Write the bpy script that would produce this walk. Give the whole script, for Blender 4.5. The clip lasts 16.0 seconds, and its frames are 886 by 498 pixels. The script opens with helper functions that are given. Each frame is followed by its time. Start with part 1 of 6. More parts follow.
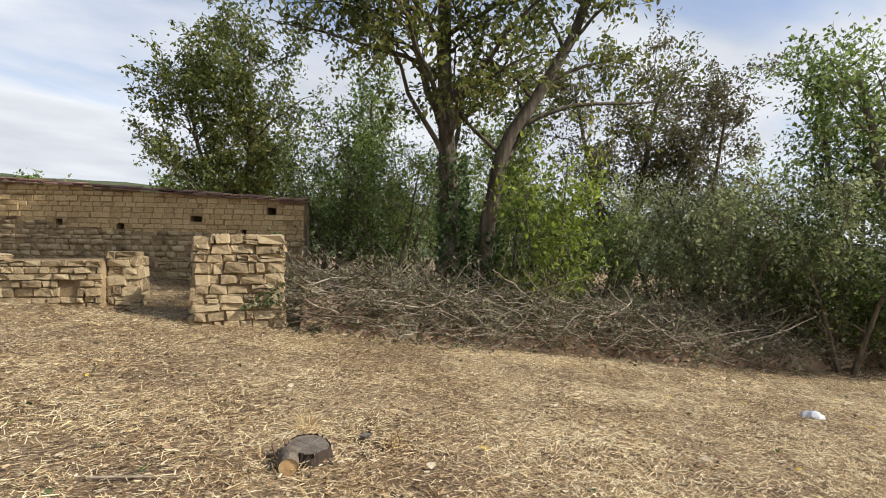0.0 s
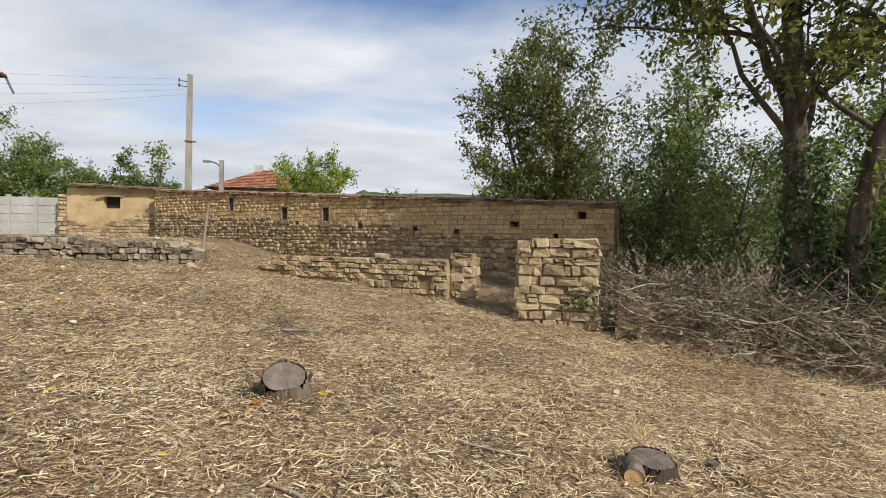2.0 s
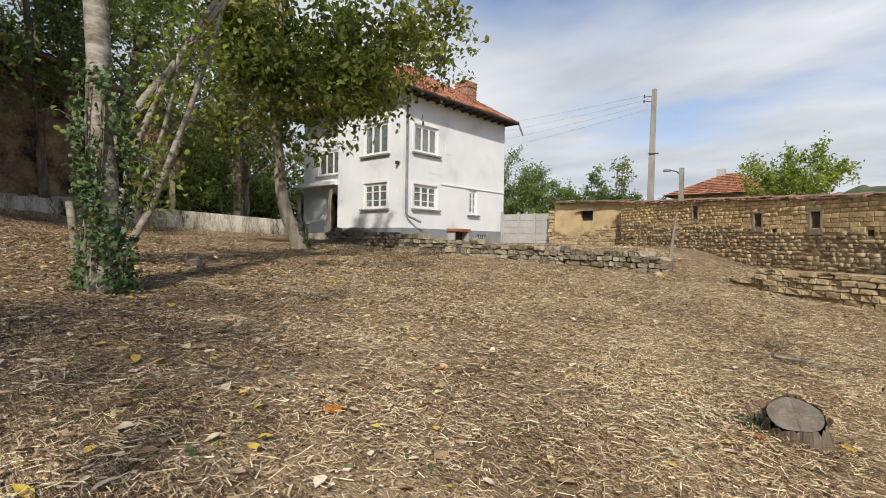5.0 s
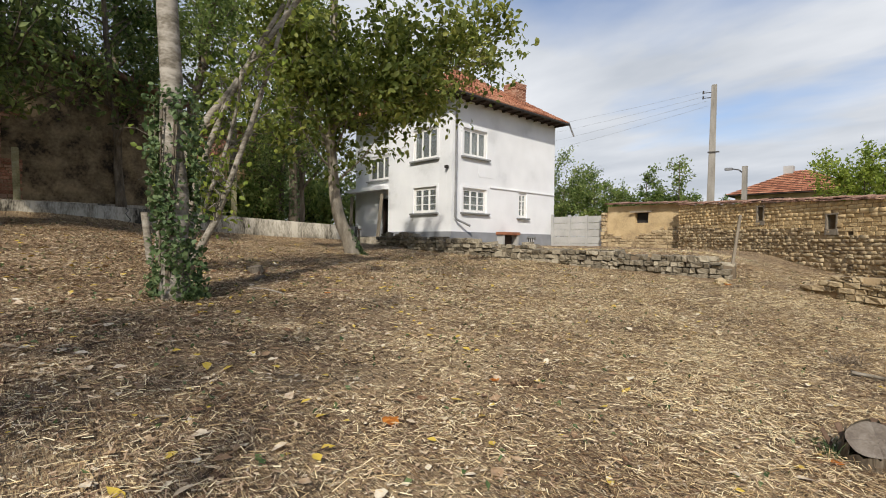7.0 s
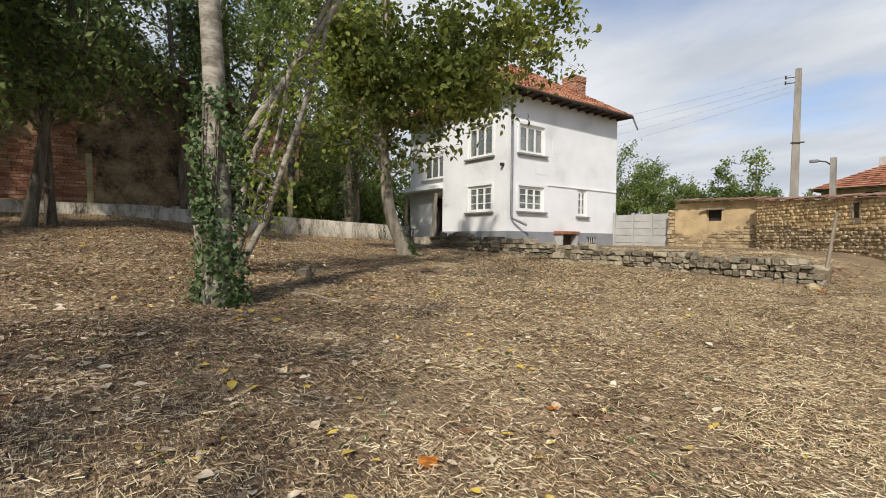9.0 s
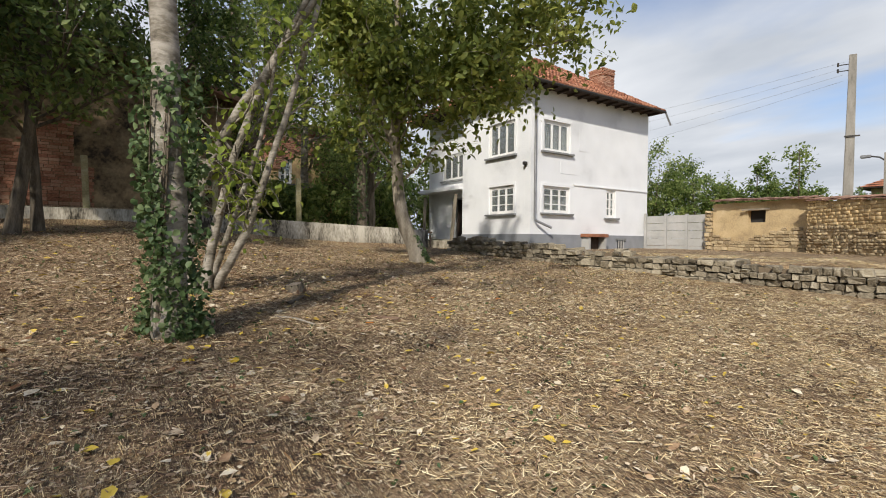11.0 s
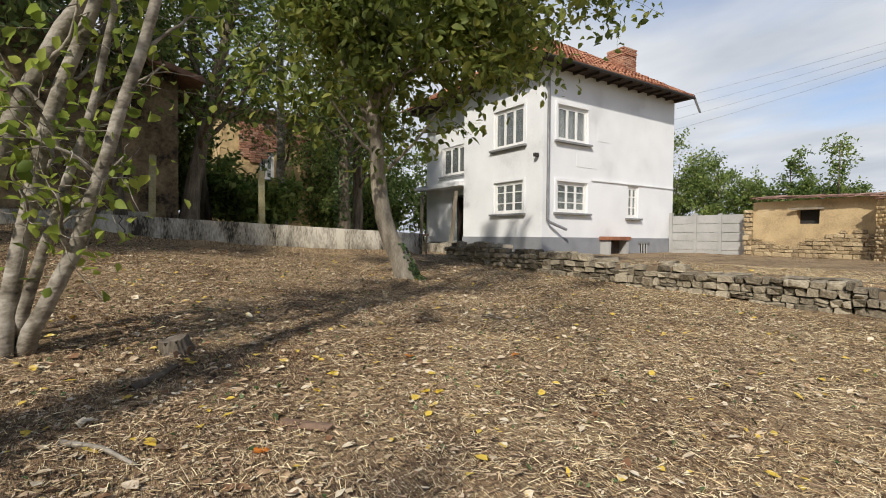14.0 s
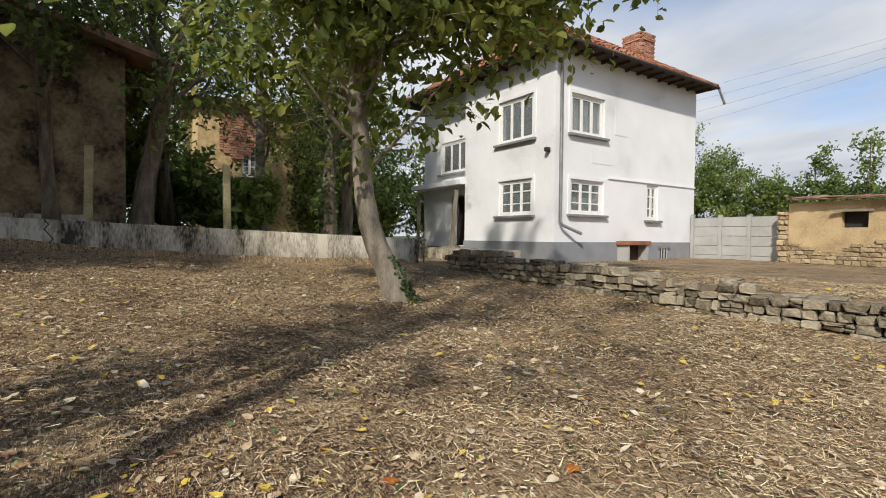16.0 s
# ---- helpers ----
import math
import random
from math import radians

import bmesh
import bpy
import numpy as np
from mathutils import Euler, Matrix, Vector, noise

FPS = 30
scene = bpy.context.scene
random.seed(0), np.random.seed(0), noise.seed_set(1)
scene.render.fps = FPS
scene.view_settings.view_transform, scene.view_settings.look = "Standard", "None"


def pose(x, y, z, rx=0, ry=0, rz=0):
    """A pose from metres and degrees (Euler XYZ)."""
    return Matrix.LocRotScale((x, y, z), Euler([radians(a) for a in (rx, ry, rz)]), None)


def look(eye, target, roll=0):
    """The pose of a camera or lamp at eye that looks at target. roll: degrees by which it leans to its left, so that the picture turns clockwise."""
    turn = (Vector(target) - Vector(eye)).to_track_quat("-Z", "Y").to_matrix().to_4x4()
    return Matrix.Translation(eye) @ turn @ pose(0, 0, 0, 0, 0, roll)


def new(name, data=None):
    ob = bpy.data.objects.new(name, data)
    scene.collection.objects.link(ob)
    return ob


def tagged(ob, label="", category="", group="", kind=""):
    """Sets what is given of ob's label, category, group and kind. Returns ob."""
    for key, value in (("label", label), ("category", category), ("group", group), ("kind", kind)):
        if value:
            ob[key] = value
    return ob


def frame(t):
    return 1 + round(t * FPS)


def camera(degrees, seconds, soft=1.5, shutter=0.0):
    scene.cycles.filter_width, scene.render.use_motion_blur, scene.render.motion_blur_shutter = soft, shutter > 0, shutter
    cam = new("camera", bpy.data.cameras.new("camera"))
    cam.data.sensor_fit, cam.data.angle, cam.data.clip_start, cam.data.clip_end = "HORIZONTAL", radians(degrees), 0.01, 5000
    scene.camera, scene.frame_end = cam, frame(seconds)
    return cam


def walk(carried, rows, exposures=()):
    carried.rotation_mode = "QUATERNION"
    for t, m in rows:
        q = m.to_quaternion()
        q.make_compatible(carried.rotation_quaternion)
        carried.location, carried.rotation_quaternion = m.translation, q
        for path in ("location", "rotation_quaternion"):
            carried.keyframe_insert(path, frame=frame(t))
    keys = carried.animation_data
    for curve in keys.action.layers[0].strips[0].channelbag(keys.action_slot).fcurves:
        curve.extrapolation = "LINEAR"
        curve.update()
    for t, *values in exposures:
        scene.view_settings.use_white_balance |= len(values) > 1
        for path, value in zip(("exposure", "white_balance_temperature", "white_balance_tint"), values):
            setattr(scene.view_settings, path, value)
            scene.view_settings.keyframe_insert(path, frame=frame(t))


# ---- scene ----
cam = camera(84.1, 16.0, soft=1.0)
METRES, EYE, TILT, LEAN, TURN = 7.2, 1.3, 0.0, 0.0, -41.8
ROWS = [
    (0.0, 0.0, 0.0, 0.0, 0.01, -0.87, -0.82),
    (0.5, -0.01, -0.0021, 0.0008, 7.64, -1.08, -0.68),
    (1.0, -0.0208, -0.0054, 0.0012, 15.47, -1.12, -0.86),
    (1.5, -0.0316, -0.0112, 0.0024, 24.16, -0.91, -0.78),
    (2.0, -0.04, -0.0165, 0.0037, 33.58, -1.11, -0.84),
    (2.5, -0.0486, -0.0212, 0.0071, 42.46, -1.07, -0.92),
    (3.0, -0.0556, -0.0264, 0.0085, 51.33, -1.16, -0.89),
    (3.5, -0.0618, -0.0343, 0.0098, 60.29, -1.17, -0.89),
    (4.0, -0.0636, -0.0428, 0.0105, 69.46, -1.13, -0.8),
    (4.5, -0.0639, -0.0491, 0.0104, 77.47, -1.11, -0.87),
    (5.0, -0.0635, -0.0527, 0.0103, 83.14, -1.06, -1.01),
    (7.5, -0.0602, -0.0596, 0.0254, 89.85, -1.05, -0.72),
    (8.0, -0.0738, -0.0569, 0.0267, 91.83, -1.2, -0.64),
    (8.5, -0.0998, -0.0524, 0.0264, 93.9, -1.2, -0.56),
    (9.0, -0.1299, -0.0508, 0.0297, 95.33, -1.16, -0.66),
    (11.5, -0.364, -0.041, 0.0521, 98.2, -1.23, -0.5),
    (12.0, -0.4358, -0.0406, 0.0548, 98.3, -1.37, -0.55),
    (12.5, -0.5056, -0.0545, 0.0648, 98.35, -1.37, -0.57),
    (13.0, -0.5761, -0.0584, 0.0725, 98.37, -1.28, -0.57),
    (13.5, -0.6458, -0.0658, 0.0774, 98.37, -1.36, -0.58),
    (14.0, -0.7177, -0.0778, 0.0821, 98.3, -1.38, -0.53),
    (14.5, -0.7922, -0.0889, 0.0883, 98.31, -1.22, -0.49),
    (15.0, -0.8636, -0.1026, 0.091, 98.26, -1.46, -0.43),
    (15.5, -0.9349, -0.1152, 0.1013, 98.14, -1.4, -0.54),
    (16.0, -1.006, -0.1278, 0.108, 98.05, -1.44, -0.54),
]
walk(cam, [(t, pose(0, 0, EYE, TILT, LEAN, TURN) @ pose(METRES * x, METRES * y, METRES * z, 90 + pitch, roll, yaw)) for t, x, y, z, yaw, pitch, roll in ROWS],
     exposures=[(0.0, 0.46), (2.0, 0.32), (4.0, 0.25), (10.0, 0.3), (16.0, 0.3)])

# ---- sky, sun ----
SUN_AZ, SUN_EL = 142.0, 39.0  # degrees from +y towards +x, degrees up


def sky():
    world = bpy.data.worlds.new("world")
    scene.world = world
    world.use_nodes = True
    nt = world.node_tree
    nt.nodes.clear()
    N = nt.nodes.new
    L = nt.links.new
    out, bg = N("ShaderNodeOutputWorld"), N("ShaderNodeBackground")
    tex = N("ShaderNodeTexSky")
    tex.sky_type, tex.sun_disc = "NISHITA", False
    tex.sun_elevation, tex.sun_rotation = radians(SUN_EL), radians(SUN_AZ)
    dim = N("ShaderNodeMix")
    dim.data_type, dim.blend_type = "RGBA", "MULTIPLY"
    dim.inputs[0].default_value = 1.0
    dim.inputs[7].default_value = (1.15, 1.15, 1.25, 1)
    L(tex.outputs[0], dim.inputs[6])
    co, sep = N("ShaderNodeTexCoord"), N("ShaderNodeSeparateXYZ")
    L(co.outputs["Generated"], sep.inputs[0])
    up = N("ShaderNodeMath")
    up.operation = "MAXIMUM"
    up.inputs[1].default_value = 0.0
    L(sep.outputs[2], up.inputs[0])
    lift = N("ShaderNodeMath")
    lift.inputs[1].default_value = 0.16
    L(up.outputs[0], lift.inputs[0])
    flat = N("ShaderNodeVectorMath")
    flat.operation = "DIVIDE"
    L(co.outputs["Generated"], flat.inputs[0])
    comb = N("ShaderNodeCombineXYZ")
    for i in range(3):
        L(lift.outputs[0], comb.inputs[i])
    L(comb.outputs[0], flat.inputs[1])
    turned = N("ShaderNodeMapping")
    turned.inputs["Rotation"].default_value = (0, 0, radians(35))
    turned.inputs["Scale"].default_value = (0.55, 1.0, 0.0)
    turned.inputs["Location"].default_value = CLOUD_SHIFT
    L(flat.outputs[0], turned.inputs[0])
    n1 = N("ShaderNodeTexNoise")
    n1.inputs["Scale"].default_value, n1.inputs["Detail"].default_value = 0.75, 7
    n1.inputs["Roughness"].default_value, n1.inputs["Distortion"].default_value = 0.5, 0.35
    L(turned.outputs[0], n1.inputs[0])
    mask = N("ShaderNodeValToRGB")
    mask.color_ramp.elements[0].position, mask.color_ramp.elements[1].position = 0.34, 0.49
    low = N("ShaderNodeMapRange")
    low.inputs["From Min"].default_value, low.inputs["From Max"].default_value = 0.06, 0.46
    low.inputs["To Min"].default_value, low.inputs["To Max"].default_value = 0.15, -0.12
    L(sep.outputs[2], low.inputs[0])
    both = N("ShaderNodeMath")
    L(n1.outputs[0], both.inputs[0])
    L(low.outputs[0], both.inputs[1])
    L(both.outputs[0], mask.inputs[0])
    n2 = N("ShaderNodeTexNoise")
    n2.inputs["Scale"].default_value, n2.inputs["Detail"].default_value = 1.6, 5
    L(turned.outputs[0], n2.inputs[0])
    shade = N("ShaderNodeValToRGB")
    shade.color_ramp.elements[0].position, shade.color_ramp.elements[1].position = 0.36, 0.66
    shade.color_ramp.elements[0].color, shade.color_ramp.elements[1].color = (4.5, 4.85, 5.4, 1), (6.8, 7.0, 7.35, 1)
    L(n2.outputs[0], shade.inputs[0])
    mix = N("ShaderNodeMix")
    mix.data_type = "RGBA"
    L(mask.outputs[0], mix.inputs[0])
    L(dim.outputs[2], mix.inputs[6])
    L(shade.outputs[0], mix.inputs[7])
    L(mix.outputs[2], bg.inputs[0])
    bg.inputs[1].default_value = 0.1
    L(bg.outputs[0], out.inputs[0])


CLOUD_SHIFT = (0.3, 0.1, 0.0)
sky()
sun = new("sun", bpy.data.lights.new("sun", "SUN"))
sun.data.energy, sun.data.angle, sun.data.color = 3.4, radians(1.6), (1.0, 0.94, 0.84)
to_sun = Vector((math.sin(radians(SUN_AZ)) * math.cos(radians(SUN_EL)), math.cos(radians(SUN_AZ)) * math.cos(radians(SUN_EL)), math.sin(radians(SUN_EL))))
sun.matrix_world = look(to_sun * 60, (0, 0, 0))


# ---- materials ----
def material(name, colors, scale=3.0, rough=0.85, bump=0.3, fine=40.0, island=0.0, objrand=0.0, translucent=0.0, metal=0.0, bump_scale=None, detail=6.0, stops=None, stretch=(1, 1, 1), spec=0.3):
    """Two-scale noise between colours, with per-piece variation and relief."""
    m = bpy.data.materials.new(name)
    m.use_nodes = True
    nt = m.node_tree
    N, L = nt.nodes.new, nt.links.new
    b = nt.nodes["Principled BSDF"]
    co = N("ShaderNodeTexCoord")
    mp = N("ShaderNodeMapping")
    mp.inputs["Scale"].default_value = stretch
    L(co.outputs["Object"], mp.inputs[0])
    big, small = N("ShaderNodeTexNoise"), N("ShaderNodeTexNoise")
    big.inputs["Scale"].default_value, big.inputs["Detail"].default_value = scale, detail
    small.inputs["Scale"].default_value, small.inputs["Detail"].default_value = fine, 3
    for n in (big, small):
        L(mp.outputs[0], n.inputs[0])
    add = N("ShaderNodeMath")
    add.operation = "MULTIPLY_ADD"
    L(small.outputs[0], add.inputs[0])
    add.inputs[1].default_value = 0.45
    L(big.outputs[0], add.inputs[2])
    last = add.outputs[0]
    if island or objrand:
        src = N("ShaderNodeNewGeometry").outputs["Random Per Island"] if island else N("ShaderNodeObjectInfo").outputs["Random"]
        a2 = N("ShaderNodeMath")
        a2.operation = "MULTIPLY_ADD"
        L(src, a2.inputs[0])
        a2.inputs[1].default_value = island or objrand
        L(last, a2.inputs[2])
        a3 = N("ShaderNodeMath")
        a3.inputs[1].default_value = -(island or objrand) / 2
        L(a2.outputs[0], a3.inputs[0])
        last = a3.outputs[0]
    ramp = N("ShaderNodeValToRGB")
    el = ramp.color_ramp.elements
    n = len(colors)
    for i, c in enumerate(colors):
        p = stops[i] if stops else 0.42 + 0.6 * i / max(1, n - 1)
        e = el[i] if i < 2 else el.new(min(p, 1.0))
        e.position, e.color = min(p, 1.0), (*c, 1)
    L(last, ramp.inputs[0])
    L(ramp.outputs[0], b.inputs["Base Color"])
    b.inputs["Roughness"].default_value, b.inputs["Metallic"].default_value = rough, metal
    b.inputs["Specular IOR Level"].default_value = spec
    if bump:
        bp = N("ShaderNodeBump")
        bp.inputs["Strength"].default_value, bp.inputs["Distance"].default_value = bump, 0.02
        L(add.outputs[0], bp.inputs["Height"])
        L(bp.outputs[0], b.inputs["Normal"])
    if translucent:
        tr, mx = N("ShaderNodeBsdfTranslucent"), N("ShaderNodeMixShader")
        L(ramp.outputs[0], tr.inputs[0])
        mx.inputs[0].default_value = translucent
        L(b.outputs[0], mx.inputs[1])
        L(tr.outputs[0], mx.inputs[2])
        L(mx.outputs[0], nt.nodes["Material Output"].inputs[0])
    return m




def straw_soil():
    """Earth under crossing bits of straw: three stretched grains laid over one another."""
    m = material("straw_soil", [(0.06, 0.036, 0.021), (0.21, 0.132, 0.075), (0.40, 0.285, 0.16)], 1.1, 0.95, 0, 45, stops=[0.5, 0.68, 0.9])
    nt = m.node_tree
    N, L = nt.nodes.new, nt.links.new
    b = nt.nodes["Principled BSDF"]
    base = b.inputs["Base Color"].links[0].from_socket
    co = N("ShaderNodeTexCoord")
    height = None
    for k, (turn, sc, pale) in enumerate(((15, 1.0, (0.64, 0.48, 0.265)), (75, 1.3, (0.52, 0.37, 0.20)), (130, 0.8, (0.78, 0.63, 0.385)), (165, 1.7, (0.20, 0.12, 0.07)))):
        mp = N("ShaderNodeMapping")
        mp.inputs["Rotation"].default_value = (0, 0, radians(turn))
        mp.inputs["Scale"].default_value = (14 * sc, 90 * sc, 14 * sc)
        mp.inputs["Location"].default_value = (k * 7.3, k * 3.1, 0)
        L(co.outputs["Object"], mp.inputs[0])
        n = N("ShaderNodeTexNoise")
        n.inputs["Scale"].default_value, n.inputs["Detail"].default_value, n.inputs["Distortion"].default_value = 1.0, 2, 1.2
        L(mp.outputs[0], n.inputs[0])
        r = N("ShaderNodeMapRange")
        r.inputs["From Min"].default_value, r.inputs["From Max"].default_value = 0.56, 0.66
        L(n.outputs[0], r.inputs[0])
        mx = N("ShaderNodeMix")
        mx.data_type = "RGBA"
        L(r.outputs[0], mx.inputs[0])
        L(base, mx.inputs[6])
        mx.inputs[7].default_value = (*pale, 1)
        base = mx.outputs[2]
        if height is None:
            height = r.outputs[0]
        else:
            mxh = N("ShaderNodeMath")
            mxh.operation = "MAXIMUM"
            L(height, mxh.inputs[0])
            L(r.outputs[0], mxh.inputs[1])
            height = mxh.outputs[0]
    # dark gaps between the clumps of litter, at two sizes
    for sc, lo, hi, deep in ((14.0, 0.56, 0.65, 0.7), (40.0, 0.56, 0.64, 0.6)):
        n = N("ShaderNodeTexNoise")
        n.inputs["Scale"].default_value, n.inputs["Detail"].default_value, n.inputs["Distortion"].default_value = sc, 3, 0.8
        L(co.outputs["Object"], n.inputs[0])
        r = N("ShaderNodeMapRange")
        r.inputs["From Min"].default_value, r.inputs["From Max"].default_value, r.inputs["To Max"].default_value = lo, hi, deep
        L(n.outputs[0], r.inputs[0])
        mx = N("ShaderNodeMix")
        mx.data_type = "RGBA"
        L(r.outputs[0], mx.inputs[0])
        L(base, mx.inputs[6])
        mx.inputs[7].default_value = (0.035, 0.022, 0.014, 1)
        base = mx.outputs[2]
    L(base, b.inputs["Base Color"])
    bp = N("ShaderNodeBump")
    bp.inputs["Strength"].default_value, bp.inputs["Distance"].default_value = 0.8, 0.012
    L(height, bp.inputs["Height"])
    L(bp.outputs[0], b.inputs["Normal"])
    return m


M_SOIL = straw_soil()
M_FIELD = material("far_woods", [(0.035, 0.05, 0.018), (0.075, 0.095, 0.035), (0.14, 0.14, 0.06)], 0.06, 0.95, 0.2, 1.2)
M_STRAW = material("straw", [(0.17, 0.095, 0.042), (0.70, 0.51, 0.26), (0.93, 0.80, 0.51)], 0.6, 0.9, 0, 9, island=0.7)
M_CHIP = material("brown_litter", [(0.07, 0.038, 0.022), (0.34, 0.215, 0.13), (0.64, 0.49, 0.32)], 0.8, 0.9, 0, 9, island=0.65)
M_LEAFDRY = material("fallen_leaf", [(0.18, 0.09, 0.045), (0.46, 0.32, 0.19), (0.74, 0.66, 0.50), (0.62, 0.44, 0.07)], 1.0, 0.7, 0, 30, island=0.8, stops=[0.3, 0.6, 0.95, 1.0])
M_STONE = material("sandstone", [(0.20, 0.15, 0.09), (0.41, 0.312, 0.183), (0.54, 0.432, 0.268)], 4, 0.92, 0.9, 22, objrand=0.45)
M_STONE_REST = material("sandstone_rest", [(0.20, 0.15, 0.09), (0.41, 0.312, 0.183), (0.54, 0.432, 0.268)], 4, 0.92, 0.9, 22, island=0.45)
M_ADOBE_REST = material("adobe_rest", [(0.34, 0.235, 0.12), (0.55, 0.40, 0.205), (0.66, 0.50, 0.285)], 4, 0.95, 0.6, 30, island=0.3)
M_GREYSTONE = material("fieldstone", [(0.09, 0.075, 0.053), (0.25, 0.212, 0.15), (0.43, 0.375, 0.275)], 5, 0.92, 0.7, 30, objrand=0.45)
M_ADOBE = material("adobe", [(0.34, 0.235, 0.12), (0.55, 0.40, 0.205), (0.66, 0.50, 0.285)], 4, 0.95, 0.6, 30, objrand=0.3)
M_MUD = material("mud_plaster", [(0.30, 0.22, 0.13), (0.52, 0.39, 0.215), (0.62, 0.485, 0.29)], 1.3, 0.95, 0.5, 18)
M_EARTH = material("earth_joint", [(0.22, 0.155, 0.085), (0.42, 0.305, 0.17)], 5, 0.97, 0.6, 30)
# mottled barn mud; part of its darkness is tree shade put into the colour
M_BARN = material("shaded_barn_mud", [(0.035, 0.026, 0.017), (0.15, 0.108, 0.062), (0.30, 0.22, 0.125)], 1.6, 0.95, 0.8, 14, stops=[0.54, 0.68, 0.9])
M_MORTAR = material("earth_mortar", [(0.10, 0.075, 0.05), (0.20, 0.15, 0.095)], 4, 0.97, 0.7, 30)
M_TILE = material("clay_tile", [(0.20, 0.085, 0.05), (0.36, 0.15, 0.08), (0.45, 0.24, 0.14)], 2.5, 0.85, 0.4, 30, objrand=0.4)
M_OLDTILE = material("weathered_tile", [(0.11, 0.065, 0.05), (0.26, 0.15, 0.105), (0.38, 0.25, 0.18)], 3, 0.9, 0.4, 30, objrand=0.4)
M_ROOF = material("roof_tile", [(0.24, 0.09, 0.05), (0.42, 0.17, 0.09), (0.52, 0.26, 0.15)], 1.2, 0.85, 0.3, 20, island=0.5)
M_RENDER = material("white_render", [(0.58, 0.585, 0.585), (0.76, 0.765, 0.765), (0.83, 0.835, 0.835)], 0.7, 0.9, 0.35, 30, stops=[0.38, 0.62, 0.9])
M_PLINTH = material("grey_plinth", [(0.20, 0.21, 0.22), (0.30, 0.31, 0.33)], 1.5, 0.9, 0.3, 25)
M_CONC = material("stained_concrete", [(0.045, 0.038, 0.027), (0.24, 0.21, 0.16), (0.52, 0.47, 0.38)], 1.7, 0.93, 0.5, 22, stops=[0.56, 0.67, 0.86], stretch=(1, 1.5, 0.45))
M_POLE = material("pole_concrete", [(0.12, 0.115, 0.095), (0.27, 0.25, 0.215), (0.36, 0.34, 0.30)], 2.0, 0.92, 0.4, 25, stretch=(3, 3, 0.5))
M_PALECONC = material("pale_concrete", [(0.33, 0.33, 0.31), (0.48, 0.47, 0.45)], 1.8, 0.9, 0.3, 25)
M_WOOD = material("grey_wood", [(0.17, 0.145, 0.11), (0.34, 0.29, 0.22)], 3, 0.9, 0.4, 30, stretch=(6, 6, 0.7))
M_DARKWOOD = material("dark_wood", [(0.03, 0.022, 0.017), (0.085, 0.06, 0.045)], 3, 0.9, 0.3, 30)
M_FRAME = material("white_paint", [(0.70, 0.69, 0.66), (0.84, 0.83, 0.80)], 4, 0.6, 0.1, 40)
M_SILL = material("grey_sill", [(0.16, 0.165, 0.16), (0.27, 0.275, 0.27)], 4, 0.9, 0.2, 40)
M_METAL = material("zinc", [(0.28, 0.28, 0.28), (0.45, 0.45, 0.45)], 4, 0.5, 0.1, 40, metal=0.7)
M_SAWN = material("weathered_sawn_wood", [(0.085, 0.065, 0.05), (0.17, 0.14, 0.11), (0.25, 0.215, 0.175)], 9, 0.95, 0.6, 60)
M_CUT = material("fresh_cut_wood", [(0.45, 0.27, 0.12), (0.62, 0.42, 0.21), (0.68, 0.50, 0.28)], 14, 0.85, 0.2, 60)
M_IRON = material("dark_iron", [(0.03, 0.03, 0.03), (0.08, 0.07, 0.06)], 4, 0.6, 0.1, 40, metal=0.4)
M_BARK = material("grey_bark", [(0.055, 0.042, 0.03), (0.15, 0.12, 0.085), (0.27, 0.225, 0.17)], 3, 0.95, 1.0, 22, stretch=(3, 3, 0.6))
M_PALEBARK = material("pale_bark", [(0.06, 0.05, 0.038), (0.20, 0.175, 0.135), (0.38, 0.345, 0.29)], 3.5, 0.93, 0.9, 18, stretch=(1, 1, 2.2), stops=[0.45, 0.66, 0.88])
M_YARDBARK = material("brown_grey_bark", [(0.10, 0.085, 0.06), (0.26, 0.222, 0.168), (0.42, 0.37, 0.295)], 3, 0.95, 0.9, 20, stretch=(2.2, 2.2, 0.7))
M_DARKBARK = material("dark_bark", [(0.035, 0.028, 0.02), (0.10, 0.082, 0.06), (0.20, 0.17, 0.13)], 3, 0.95, 1.0, 22, stretch=(3, 3, 0.6))
M_MOSSPOST = material("mossy_concrete", [(0.13, 0.12, 0.05), (0.33, 0.30, 0.17), (0.48, 0.45, 0.33)], 3.5, 0.95, 0.6, 24)
M_TWIG = material("dry_twig", [(0.10, 0.07, 0.048), (0.30, 0.235, 0.165), (0.58, 0.50, 0.39)], 1.5, 0.9, 0, 20, island=0.6)
M_BRICK = material("red_brick", [(0.22, 0.095, 0.06), (0.38, 0.19, 0.12), (0.45, 0.30, 0.21)], 4, 0.92, 0.5, 30, objrand=0.5)
M_DARK = material("unlit_interior", [(0.02, 0.02, 0.02), (0.04, 0.037, 0.035)], 2, 0.95, 0, 20)


def leafy(name, a, b, c, tr=0.35):
    return material(name, [a, b, c], 0.35, 0.55, 0, 6, island=0.55, translucent=tr, spec=0.35)


